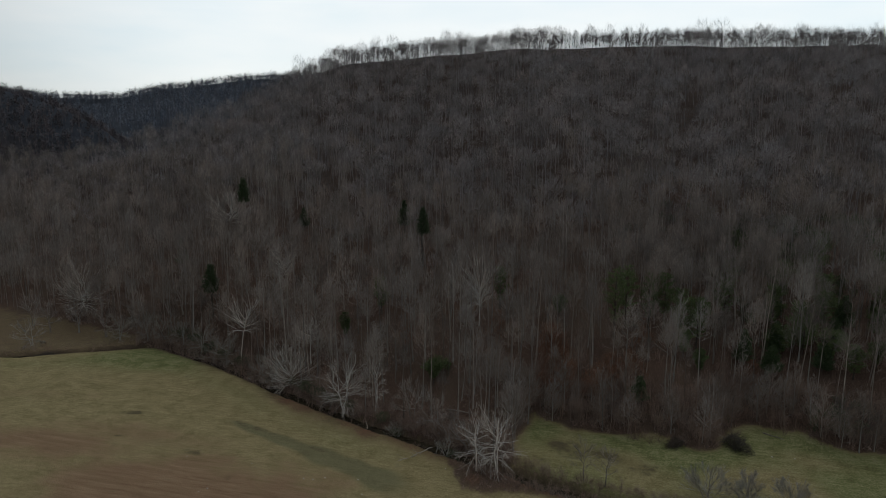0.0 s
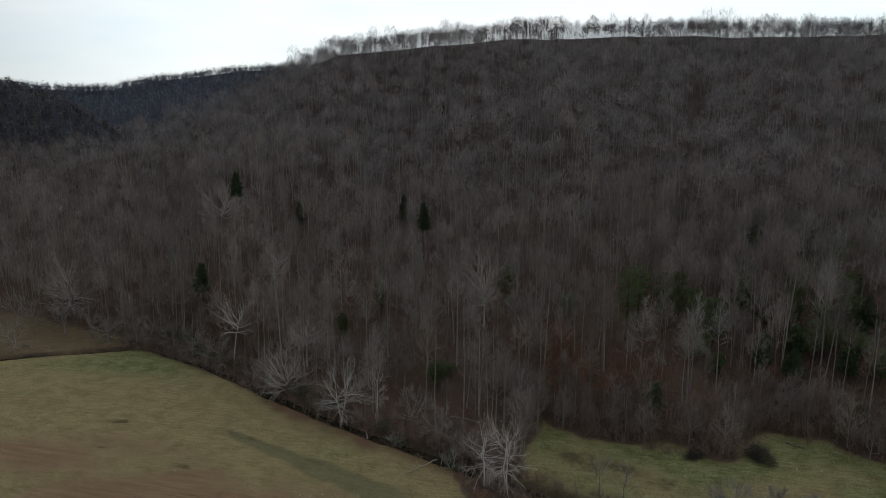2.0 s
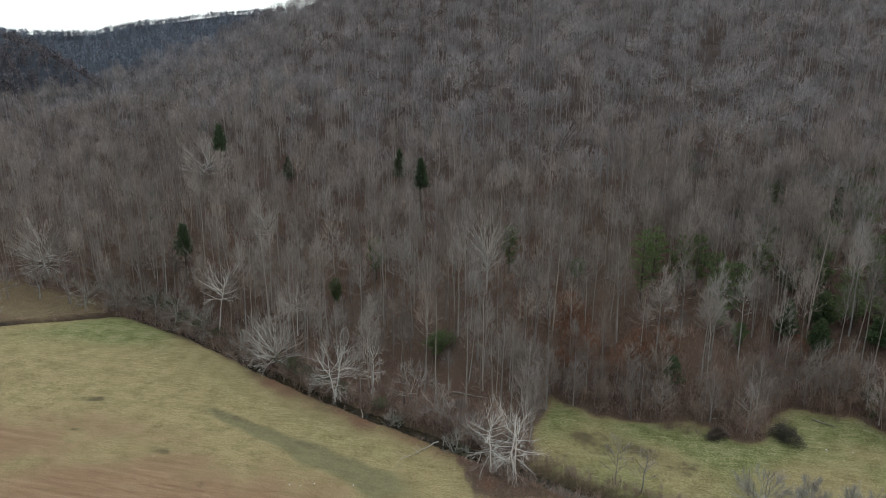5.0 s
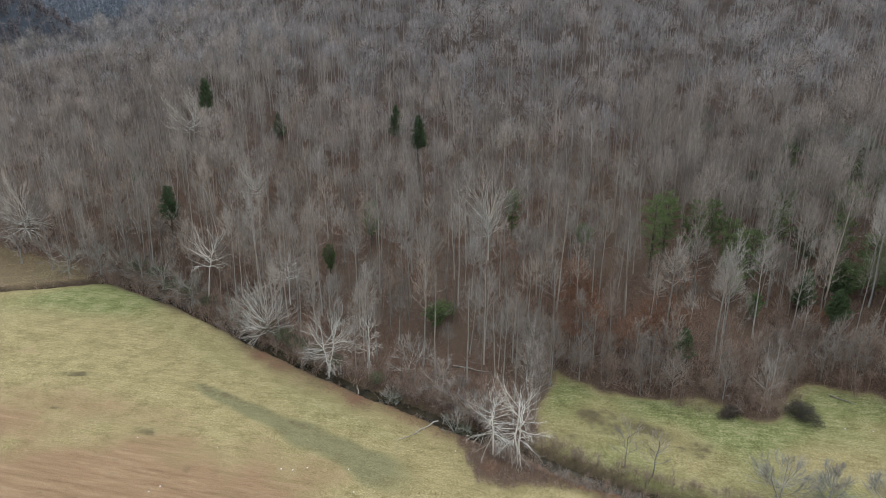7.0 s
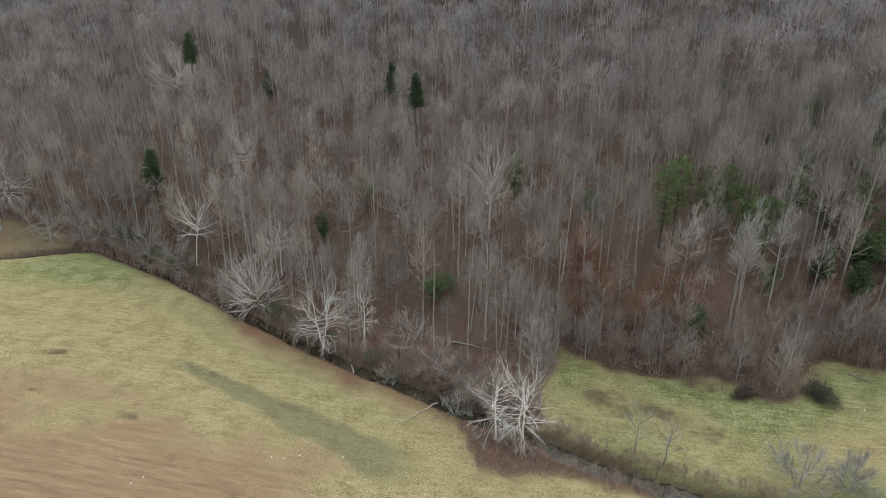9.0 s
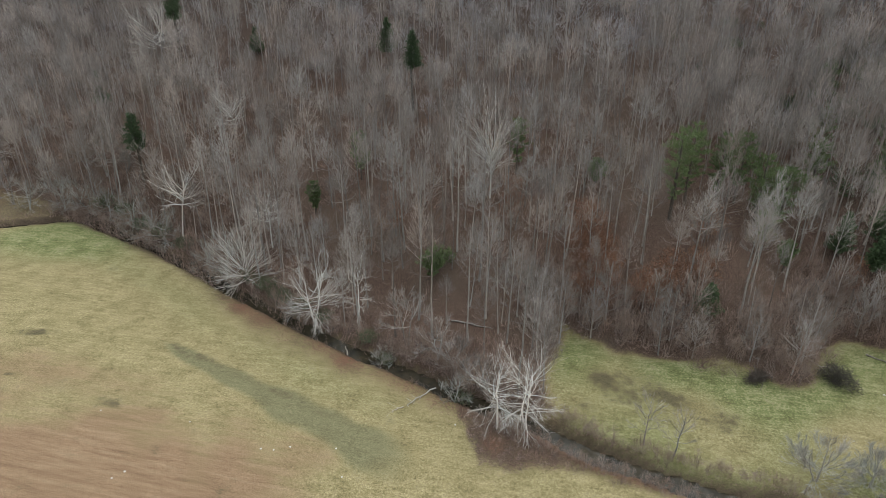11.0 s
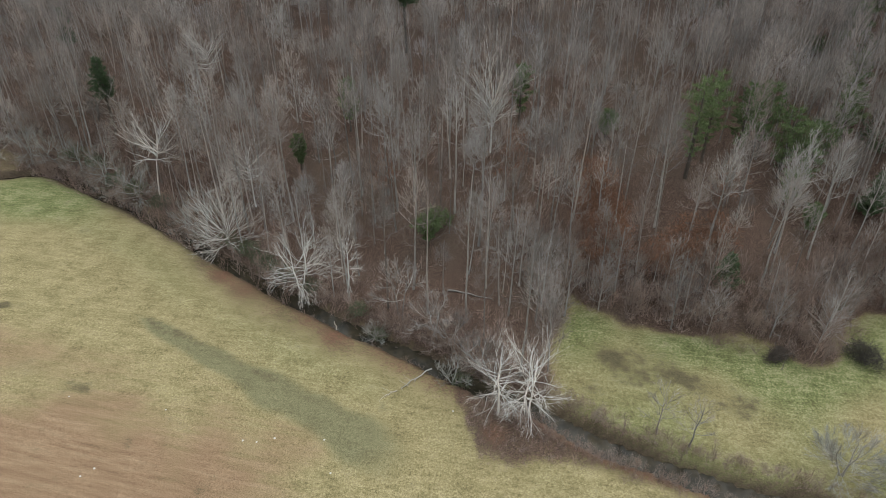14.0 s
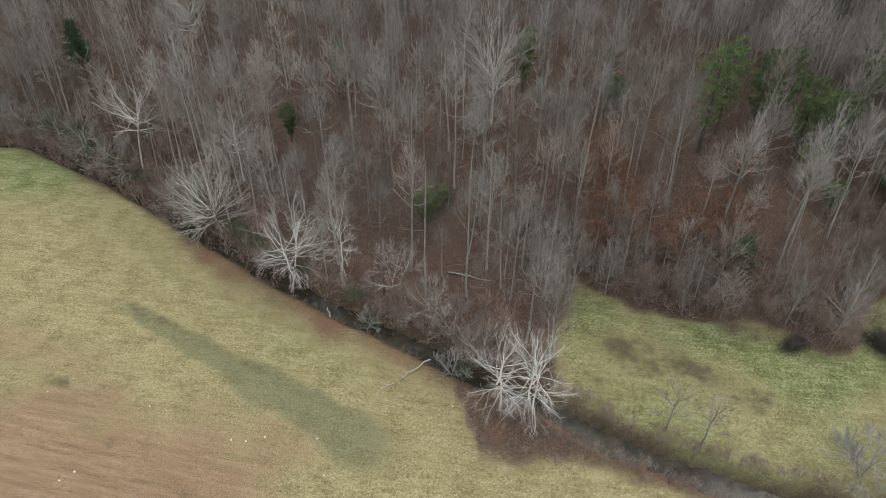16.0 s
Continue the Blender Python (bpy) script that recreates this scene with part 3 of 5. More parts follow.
def slim_tree(rng, height, spread, clear, limbs, subs, twigs, widths, twig, steep=(0.7, 1.15), stray=0.33, lump=0.16, rim=0.72):
    """A tall slender leafless tree for the joined woods: upswept limbs that branch into a fan of fine upright twigs."""
    s = Shape()
    top = np.array((rng.normal() * 0.45, rng.normal() * 0.45, height * 0.93))
    mid = top * 0.5 + (*rng.normal(size=2) * 0.25, 0)
    s.tube([(0, 0, -0.8), mid, top], (widths[0], widths[0] * 0.72, 0.03), 3)
    u = (np.arange(limbs) + rng.random(limbs)) / limbs
    at = clear + (0.9 - clear) * u
    base = np.where(at[:, None] < 0.54, mid * (at[:, None] / 0.54), mid + (top - mid) * ((at[:, None] - 0.54) / 0.46))
    base[:, 2] = at * height * 0.93
    az = np.arange(limbs) * 2.4 + rng.uniform(-0.4, 0.4, limbs)
    el = rng.uniform(*steep, limbs) + 0.2 * u
    r = spread * (0.5 + 0.5 * np.sin(np.pi * (0.25 + 0.6 * u))) * rng.uniform(0.75, 1.15, limbs)
    ln = np.minimum(r / np.cos(np.minimum(el, 1.25)), (1.04 - at) * height * 1.1)
    way = np.stack((np.cos(az) * np.cos(el), np.sin(az) * np.cos(el), np.sin(el)), 1)
    s.twigs(base, way, ln, widths[1], rng)
    k, v = rng.integers(0, limbs, subs), rng.uniform(0.2, 0.9, subs)
    start = base[k] + way[k] * (ln[k] * v)[:, None]
    go = way[k] + rng.normal(size=(subs, 3)) * stray + (0, 0, 0.15)
    go /= np.linalg.norm(go, axis=1)[:, None]
    sl = ln[k] * (1.1 - 0.6 * v) * rng.uniform(0.5, 0.95, subs)
    s.twigs(start, go, sl, widths[2], rng)
    wood = s.count
    fork = height * clear
    fan(s, rng, mid * (fork / mid[2]), (top[0] * 0.8, top[1] * 0.8, fork + (height - fork) * 0.42), (spread, spread * rng.uniform(0.8, 1.15), (height - fork) * 0.6), twigs, twig, widths[3], lump=lump, rim=rim)
    return (*s.arrays(), wood)


def join(shapes):
    out = Shape()
    for s in shapes:
        out.add(*s.arrays())
    return out


def scatter(shapes, places, scales, turns, tints, tip=None):
    """Many trees in one mesh: the shape picked for each place, turned, scaled and set down."""
    vs, ts, tn, count = [], [], [], 0
    for k, (p, s, a, c) in enumerate(zip(places, scales, turns, tints)):
        v, t, *wood = shapes[k % len(shapes)]
        ca, sa = math.cos(a) * s[0], math.sin(a) * s[0]
        w = np.empty_like(v)
        w[:, 0], w[:, 1], w[:, 2] = v[:, 0] * ca - v[:, 1] * sa, v[:, 0] * sa + v[:, 1] * ca, v[:, 2] * s[1]
        if tip is not None:
            w[:, 0] += tip[k][0] * w[:, 2]
            w[:, 1] += tip[k][1] * w[:, 2]
        vs.append((w + p).astype(np.float32))
        ts.append(t + count)
        shade = np.full(len(v), c, np.float32)
        if wood:
            shade[:wood[0]] = 0.55 + 0.44 * c
        tn.append(shade)
        count += len(v)
    return np.vstack(vs), np.vstack(ts), np.concatenate(tn)


def ground_at(x, y):
    return float(land([x], [y])[0])


# ---- the ground ----
def lines(lo, hi, step, start, end, growth=1.14):
    mid = list(np.arange(lo, hi, step))
    up, down, s = [mid[-1]], [mid[0]], step
    while up[-1] < end:
        s = min(s * growth, 180)
        up.append(up[-1] + s)
    s = step
    while down[-1] > start:
        s = min(s * growth, 180)
        down.append(down[-1] - s)
    return np.array(down[:0:-1] + mid + up[1:])


def build_ground():
    gx, gy = lines(-150, 100, 1.15, -3200, 3200, 1.08), lines(112, 226, 1.2, -1800, 4200, 1.08)
    gy = np.unique(np.concatenate((gy, np.arange(580, 720, 14), np.arange(1090, 1215, 10))))
    global GRID
    X, Y = np.meshgrid(gx, gy)
    x, y = X.ravel(), Y.ravel()
    d = creek_distance(x, y)
    z = land(x, y, d)
    nx, ny = len(gx), len(gy)
    GRID = (gx, gy, z.reshape(ny, nx))
    i = (np.arange(ny - 1)[:, None] * nx + np.arange(nx - 1)[None]).ravel()
    me = mesh_of("ground", np.stack((x, y, z), 1), None, np.stack((i, i + 1, i + nx + 1, i + nx), 1), smooth=True)
    wood = wooded(x, y, d)
    n1, n2, n3 = vnoise(x, y, 30, 31), vnoise(x, y, 11, 32), vnoise(x, y, 5, 33)

    def spot(cx, cy, rx, ry, turn):
        c, s = math.cos(radians(turn)), math.sin(radians(turn))
        u, v = (x - cx) * c + (y - cy) * s, -(x - cx) * s + (y - cy) * c
        return np.clip(1.25 - np.hypot(u / rx, v / ry) + 0.18 * n3 + 0.12 * n2, 0, 1)

    fields = {}
    bank = np.where(d < 0, 1 - ramp(2.5, np.interp(x, (-120, -60, -40, 0, 8), (4, 8, 15, 11, 8)), -d + 1.5 * n2), 0)
    reach = np.interp(x, (1, 3.5, 9, 12.5, 16.7, 22, 60), (3, 15.5, 13, 9.5, 7.5, 6, 4.5))
    south_bank = ramp(1.8, 4.2, x + np.clip((y - 133) * 0.4, 0, 3.5) + 0.4 * n3) * (d < 0) * (1 - ramp(-3.0, 1.2, -d + 1.2 * n3 + 0.8 * n2 - reach))
    u, v = ((x + 56.5) * 0.823 - (y - 161.3) * 0.568) / 60, (x + 56.5) * 0.568 + (y - 161.3) * 0.823
    half_w = 1.4 + 4.2 * np.clip(u, 0, 1)
    swale = ramp(-0.12, 0.1, u) * (1 - ramp(0.8, 1.15, u)) * (1 - ramp(0.3, 1.4, np.abs(v - 0.3) / half_w + 0.3 * n3))
    swale_rim = ramp(-0.15, 0.05, u) * (1 - ramp(0.5, 1.1, u)) * np.exp(-((v - half_w * 0.55) / (0.8 + 0.5 * half_w * 0.3)) ** 2)
    north_bank = (d > 0) * (1 - ramp(2.6, 5.5, d + 1.3 * n3 + 0.8 * n2)) * (1 - wood)
    fields["litter"] = np.clip(np.maximum.reduce((wood, 0.62 * ramp(-104, -114, x) * (d > 0), (0.6 + 0.16 * n3) * bank, 0.85 * south_bank, 0.6 * north_bank)), 0, 1)
    fields["soil"] = np.clip(np.maximum.reduce((1.15 * spot(-55, 125.5, 42, 19, -10), 0.85 * spot(-102, 149, 44, 11, -10), 0.62 * spot(-78, 153, 44, 9, -14), 0.4 * spot(-120, 178, 34, 6, -6))), 0, 1) * (d < -8)
    fields["damp"] = np.maximum.reduce((0.9 * swale, 0.35 * spot(-70, 148, 9, 5, -6), 0.3 * spot(-120, 176, 24, 2.5, 8)))
    fields["weeds"] = np.maximum.reduce((0.5 * swale_rim, 0.8 * spot(-84.5, 165.4, 6, 1.1, -4), 0.6 * spot(-81.6, 151.7, 4.0, 1.5, -10), 0.5 * spot(-60.3, 143.8, 7, 2, -8), 0.5 * spot(-122, 174, 6, 1.0, 10), 0.95 * spot(28.4, 148, 8, 4, -50), 0.52 * spot(33, 149, 7, 4, -20), 0.85 * spot(40, 143, 8, 3.5, -30), 0.6 * spot(44.5, 138, 7, 3.5, -20), 0.4 * spot(24, 141, 6, 4, -20), 0.3 * spot(-36, 121, 5, 2, 0)))
    meadow = ramp(13, 20, x) * (d > 0) * (1 - wood)
    far_tip = np.exp(-((x + 96) / 22) ** 2 - ((y - 212) / 16) ** 2)
    edge = np.exp(-((-d - 11) / 7) ** 2) * (d < 0)
    fields["green"] = np.clip(0.02 + 0.15 * n1 + 0.06 * n2 + 0.75 * far_tip + 0.3 * edge + meadow * (0.4 + 0.3 * n2 + 0.35 * np.exp(-((past_foot(x, y) + 5) / 5) ** 2)), 0, 1)
    fields["rust"] = np.clip(np.maximum.reduce(((0.66 + 0.14 * n2 + 0.16 * n3) * bank * ramp(-62, -44, x), 1.3 * spot(32, 179, 7, 15, 0), 0.9 * spot(45, 168, 12, 5, -15), 0.7 * spot(-18, 161, 7, 3, -45) * (d < 0), 0.6 * spot(-40, 181, 9, 2.2, -40) * (d < 0), 0.7 * spot(6.5, 133, 2.6, 4, 20) * (d < 0), 0.45 * spot(95, 215, 8, 14, 0), 0.4 * spot(16, 196, 5, 9, 0))), 0, 1)
    fields["mud"] = 1 - ramp(1.5, 3.0, np.abs(d) + 0.6 * n3)
    # where the ground takes the haze-blue colour
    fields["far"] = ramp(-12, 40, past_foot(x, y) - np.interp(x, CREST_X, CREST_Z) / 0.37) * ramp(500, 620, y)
    # grows up the hillside: dull litter with the crowns' shade coloured in
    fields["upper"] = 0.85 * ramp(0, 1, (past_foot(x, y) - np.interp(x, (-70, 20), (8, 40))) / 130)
    for key, value in fields.items():
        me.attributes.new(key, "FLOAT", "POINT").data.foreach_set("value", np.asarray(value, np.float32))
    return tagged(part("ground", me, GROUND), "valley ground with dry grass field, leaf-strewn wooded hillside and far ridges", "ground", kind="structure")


GRID = None
ground = build_ground()


def on_ground(x, y):
    """Height of the ground sheet itself, between its corners."""
    gx, gy, gz = GRID
    i, j = np.clip(np.searchsorted(gx, x) - 1, 0, len(gx) - 2), np.clip(np.searchsorted(gy, y) - 1, 0, len(gy) - 2)
    u, v = (x - gx[i]) / (gx[i + 1] - gx[i]), (y - gy[j]) / (gy[j + 1] - gy[j])
    return (gz[j, i] * (1 - u) + gz[j, i + 1] * u) * (1 - v) + (gz[j + 1, i] * (1 - u) + gz[j + 1, i + 1] * u) * v


# creek water, a ribbon between the banks
wide = np.linspace(-3.0, 3.0, 7)
across = np.stack((-CREEK_WAY[:, 1], CREEK_WAY[:, 0]), 1)
wp = CREEK[:, None] + across[:, None] * wide[None, :, None]
wz = valley(CREEK[:, 0], CREEK[:, 1]) - 1.5
wv = np.concatenate((wp, np.broadcast_to(wz[:, None, None], (*wp.shape[:2], 1))), 2).reshape(-1, 3)
wi = (np.arange(len(CREEK) - 1)[:, None] * 7 + np.arange(6)[None]).ravel()
tagged(part("creek_water", mesh_of("creek_water", wv, None, np.stack((wi, wi + 7, wi + 8, wi + 1), 1), smooth=True), WATER), "dark shallow creek winding between earth banks", "water", kind="structure")
# ---- leafless trees ----
def tree(name, label, group, rng, at, materials, split_limbs=False, turn=None, category="tree", **how):
    """One leafless tree: trunk, limbs and twigs as parts of an Empty at its foot."""
    trunk, each, fine = (grow_dome if "reach" in how else grow)(rng, **how)
    root = tagged(new(name), label, category, group)
    part("trunk", trunk.mesh("trunk", True), materials[0], root)
    if split_limbs:
        for limb, spray in zip(each, fine):
            bough = part("limb", limb.mesh("limb", True), materials[1], root)
            part("twig_spray", spray.mesh("twig_spray"), materials[2], bough, "fine bare twigs")["kind"] = "stuff"
    else:
        fork = how["clear"] * how["height"]
        spray, top = Shape(), how["height"] * 0.98
        fan(spray, rng, (0, 0, fork), (0, 0, fork + (top - fork) * 0.45), (how["spread"] * 0.8, how["spread"] * 0.75, (top - fork) * 0.56), 420, (0.7, 1.9), 0.036)
        part("crown", join((*each, *fine, spray)).mesh("crown"), materials[2], root, "bare twiggy crown")
    root.matrix_world = pose(at[0], at[1], ground_at(*at), 0, 0, rng.uniform(0, 360) if turn is None else turn)
    return root


RNG = np.random.default_rng(7)
WHITE = (BARK_BASE, BARK_WHITE, BARK_WHITE_TWIG)
PALE = (BARK_WHITE, BARK_WHITE, BARK_WHITE_TWIG)
GREY = (BARK_GREY, BARK_GREY, BARK_TWIG)
MOSSY = (BARK_MOSSY, BARK_MOSSY, BARK_MOSSY)
SYC = "white-barked sycamores"
lab = "leafless white-barked sycamore with spreading limbs on the creek bank"
tree("sycamore", lab, SYC, RNG, (7.6, 136.6), PALE, True, height=14.5, girth=0.17, reach=5.5, limbs=24, rise=(-0.85, 1.25), base=(0.26, 0.8), wob=0.15, thick=0.056, subs=5, twigs=5, bough=0.016, width=0.02, forks=2, curl=0.5)
tree("sycamore", lab, SYC, RNG, (12.2, 136.2), PALE, True, height=15.4, girth=0.15, reach=6.3, limbs=32, rise=(-0.85, 1.25), base=(0.24, 0.75), wob=0.15, thick=0.056, subs=5, twigs=5, bough=0.016, width=0.02, forks=2, curl=0.45, heads=2)
tree("sycamore", "leafless pale tree with a dense rounded crown above the creek", SYC, RNG, (-46, 186), WHITE, True, height=15, girth=0.15, reach=7.2, limbs=30, rise=(0.0, 1.3), base=(0.05, 0.35), wob=0.1, thick=0.08, subs=5, twigs=5, bough=0.02, width=0.026, heads=3, forks=3, curl=0.45)
tree("sycamore", "leafless white sycamore with crooked low limbs over the creek", SYC, RNG, (-27.6, 169.2), PALE, True, height=15, girth=0.16, reach=6.4, limbs=28, rise=(-0.8, 1.2), base=(0.25, 0.8), thick=0.065, subs=6, twigs=6, bough=0.02, width=0.028, wob=0.15, heads=2, forks=3, curl=0.4)
tree("sycamore", "slender leafless white sycamore beside the creek", SYC, RNG, (-18.8, 168.6), PALE, True, height=15, girth=0.15, reach=4.0, limbs=20, rise=(-0.6, 1.2), base=(0.25, 0.85), thick=0.06, subs=4, twigs=4, bough=0.022, width=0.028, wob=0.15, forks=2)
tree("sycamore", "tall leafless sycamore with a forked white crown", SYC, RNG, (-67.5, 207), PALE, True, height=19.5, girth=0.2, reach=5.8, limbs=10, rise=(0.35, 1.1), base=(0.58, 0.85), lean=(-2.5, 0), thick=0.15, subs=4, twigs=5, bough=0.035, width=0.036, wob=0.16, forks=3, curl=0.4)
tree("sycamore", "leafless white sycamore leaning above the wood's edge", SYC, RNG, (-42.5, 199), PALE, True, height=17, girth=0.16, reach=5.0, limbs=14, rise=(0.2, 1.1), base=(0.5, 0.9), thick=0.09, subs=4, bough=0.026, width=0.034, lean=(-4, 0), wob=0.14, forks=2, curl=0.5)
tree("sycamore", "large leafless pale tree with wide drooping limbs", SYC, RNG, (-146, 256), WHITE, True, height=18, girth=0.4, reach=9.0, limbs=34, rise=(-0.7, 1.15), base=(0.25, 0.65), wob=0.12, thick=0.14, subs=5, bough=0.045, width=0.05, twig=(1.0, 2.2), heads=3, forks=3, curl=0.6)
tree("sycamore", "tall pale leafless tree with a fan-shaped crown", SYC, RNG, (11.6, 201), PALE, True, height=20, girth=0.19, reach=3.9, limbs=22, rise=(0.95, 1.4), base=(0.34, 0.72), thick=0.105, subs=5, twigs=5, bough=0.036, width=0.045, forks=3, curl=0.3, wob=0.06)
tree("sycamore", "pale leafless tree with a broad top on the slope", SYC, RNG, (-93, 278), WHITE, True, height=19, girth=0.3, reach=7.4, limbs=20, rise=(0.3, 1.15), base=(0.45, 0.75), thick=0.12, subs=5, bough=0.045, width=0.05, twig=(0.9, 2.0), heads=2, forks=3, curl=0.5)
tree("sycamore", "pale leafless tree with a white broken crown", SYC, RNG, (-58, 235), WHITE, True, height=15, girth=0.2, reach=5.6, limbs=14, rise=(0.2, 1.05), base=(0.5, 0.85), thick=0.09, subs=4, bough=0.03, width=0.042, wob=0.12, forks=3)

# bank and meadow-edge trees
BANK = "bank trees"
for at, h, g, s, lbl in (((31.1, 131.9), 10.5, 0.12, 3.5, "thin leafless sapling at the meadow's edge"), ((35.1, 129.5), 9.5, 0.12, 3.4, "thin leafless sapling at the meadow's edge"), ((55, 123.8), 8.5, 0.12, 5.2, "leafless grey bank tree with a bushy crown"),
                         ((62.7, 122.6), 7.5, 0.12, 4.0, "leafless grey bank tree with a bushy crown"), ((70, 119.5), 8, 0.12, 4.6, "leafless grey bank tree with a bushy crown")):
    thin = s < 4
    tree("bank_tree", lbl, BANK, RNG, at, GREY if thin else MOSSY, True, height=h, girth=g, reach=s, limbs=12 if thin else 26, rise=(0.6, 1.2) if thin else (-0.1, 1.2), base=(0.25, 0.85) if thin else (0.06, 0.6), thick=0.045, subs=3 if thin else 6, twigs=4 if thin else 15, twig=(0.5, 1.1), width=0.024, bough=0.018, wob=0.06, heads=1 if thin else 3)
for k, at in enumerate(((-119, 229), (-147, 222), (-108, 227.5), (-100, 226), (-93, 222.5), (-84, 215.5), (-78, 209.5), (-72, 205.5), (-58, 194), (-52, 190.5), (1.5, 151), (6, 147), (-2, 155), (-8, 160), (-126, 233), (-139, 238), (-120, 241), (-104, 238), (-97, 234), (-89, 231), (-150, 238), (-161, 246), (-112, 234), (-80, 224))):
    edge = k < 10
    tree("bank_tree", "leafless grey tree drooping over the creek bank" if edge else "leafless grey-brown tree near the creek", BANK, RNG, at, MOSSY if edge else GREY, True, height=RNG.uniform(8, 12) if edge else RNG.uniform(6.5, 8.5) if at[0] > 0 else RNG.uniform(10, 15), girth=0.15, reach=RNG.uniform(4.5, 6.2), limbs=18 if edge else 15, rise=(-0.55, 1.15) if edge else (0.1, 1.2), base=(0.12, 0.65) if edge else (0.3, 0.85), thick=0.075, subs=4, twigs=7, twig=(0.6, 1.4), width=0.036, bough=0.024, wob=0.09, lean=(RNG.uniform(-1.5, 1.5), RNG.uniform(-2.5, -0.5)), heads=2)

tree("bank_tree", "grey twiggy branches fallen across the creek", BANK, RNG, (-12.6, 156.2), MOSSY, True, height=4.2, girth=0.1, reach=4.0, limbs=20, rise=(-0.2, 1.1), base=(0.05, 0.6), thick=0.05, subs=4, twigs=5, twig=(0.4, 0.9), width=0.03, wob=0.14, heads=2)
tree("bank_tree", "grey twiggy bush beside the sycamores", BANK, RNG, (1.0, 144.6), MOSSY, True, height=6.5, girth=0.12, reach=3.8, limbs=18, rise=(-0.2, 1.2), base=(0.05, 0.7), thick=0.05, subs=4, twigs=5, twig=(0.4, 0.9), width=0.03, wob=0.12, heads=2)

# the woods' nearest trees, one by one, from a few patterns
WOODS = "leafless woodland trees"
patterns = []
for k in range(10):
    h = (13, 16, 11, 25, 20, 24, 17, 22, 19, 23)[k]
    r = tree("woodland_tree", ("tall leafless grey-barked tree on the wooded slope", "slender leafless tree with an upswept twiggy crown on the slope")[k % 2], WOODS, RNG, (0, 190 + k), GREY,
             height=h, girth=0.08 + 0.004 * h * RNG.uniform(0.7, 1.1), clear=RNG.uniform(0.4, 0.6) if k > 2 else 0.14, spread=RNG.uniform(3.6, 5.2), limbs=int(RNG.integers(14, 18)), rise=(0.3, 1.15), lift=0.5, subs=7, twigs=6, twig=(0.45, 1.1), width=0.03, stout=0.42, bough=0.02, sides=(5, 3), wob=0.02, shape=("oval", "vase")[k % 3 == 0], stray=0.55)
    patterns.append(r)


def woodland_places(count, spacing, lo, hi, rng):
    """Random places in the woods, kept apart by the spacing."""
    x, y = rng.uniform(lo[0], hi[0], count), rng.uniform(lo[1], hi[1], count)
    d = creek_distance(x, y)
    ok = (wooded(x, y, d) > 0.6) & (np.abs(d) > 4)
    cells, keep = {}, []
    for k in np.flatnonzero(ok):
        c = (int(x[k] // spacing), int(y[k] // spacing))
        if all((x[k] - a) ** 2 + (y[k] - b) ** 2 > spacing ** 2 for i in (-1, 0, 1) for j in (-1, 0, 1) for a, b in cells.get((c[0] + i, c[1] + j), ())):
            cells.setdefault(c, []).append((x[k], y[k]))
            keep.append(k)
    return np.stack((x[keep], y[keep]), 1)


# evergreens: place, height of the tip, width of the crown
CEDARS = ((-83, 226, 30, 7), (-86, 279, 57, 6.5), (-15.8, 264, 49, 6), (-7.6, 242, 48.5, 6), (-60, 278, 44, 5), (51.5, 161, 13, 5.5), (-108, 264, 33, 5), (91, 171, 18, 6), (86, 177, 21, 6), (95, 178, 23, 7), (104, 169, 19, 7), (111, 177, 24, 7), (118, 184, 29, 7), (100, 190, 31, 6))
PINES = ((51, 186, 37, 6.5), (55.5, 190, 37, 6.5), (62, 189, 34.5, 6), (67, 190, 34.5, 7.5), (70.5, 186, 30.5, 8), (75, 184, 29, 7.5), (69, 178, 21, 4.5), (71.5, 172, 16.5, 3.5), (19, 209, 33, 5), (-21, 215, 28, 5.5), (99, 188, 31, 6), (96, 177, 22, 8), (102, 176, 24, 8),
         (104, 182, 28, 7), (120, 205, 42, 8), (132, 190, 33, 7), (37, 200, 25, 4.5), (110, 165, 20, 6), (-32, 205, 18, 3.0), (-2.8, 179.3, 11.0, 5), (112, 184, 30, 7), (124, 178, 27, 6), (118, 168, 20, 5), (140, 205, 38, 8), (150, 190, 32, 7), (134, 172, 22, 6), (88, 196, 31, 7), (93, 205, 36, 7), (106, 198, 37, 8), (116, 192, 34, 7), (126, 214, 44, 8), (140, 190, 33, 8), (108, 172, 22, 7), (127, 166, 20, 7), (146, 180, 28, 8), (100, 220, 43, 6), (158, 204, 38, 8))
SPECIAL = np.array([(o.location.x, o.location.y) for o in scene.objects if o.type == "EMPTY" and o.get("group") in (SYC, BANK)] + [(x, y - f) for x, y, *_ in CEDARS + PINES for f in (0, 4, 8)] + [(x, y - f) for x, y, *_ in CEDARS[:5] for f in (12, 16, 20)] + [(x, y - f) for x, y, *_ in PINES[:6] for f in (11, 14)] + [(11.6, 201 - f) for f in (4, 8, 12, 16)])
places = woodland_places(90000, 3.3, (-420, 140), (520, 690), RNG)
gap = np.min(np.hypot(places[:, None, 0] - SPECIAL[None, :, 0], places[:, None, 1] - SPECIAL[None, :, 1]), 1)
places = places[gap > 2.4]
pf = past_foot(places[:, 0], places[:, 1])
# only what can be seen: the front slope and a strip behind the crest
crest_run = np.interp(places[:, 0], CREST_X, CREST_Z) / 0.37
half = 60 + 0.72 * places[:, 1]
seen = (pf < crest_run + 34) & (np.abs(places[:, 0]) < half)
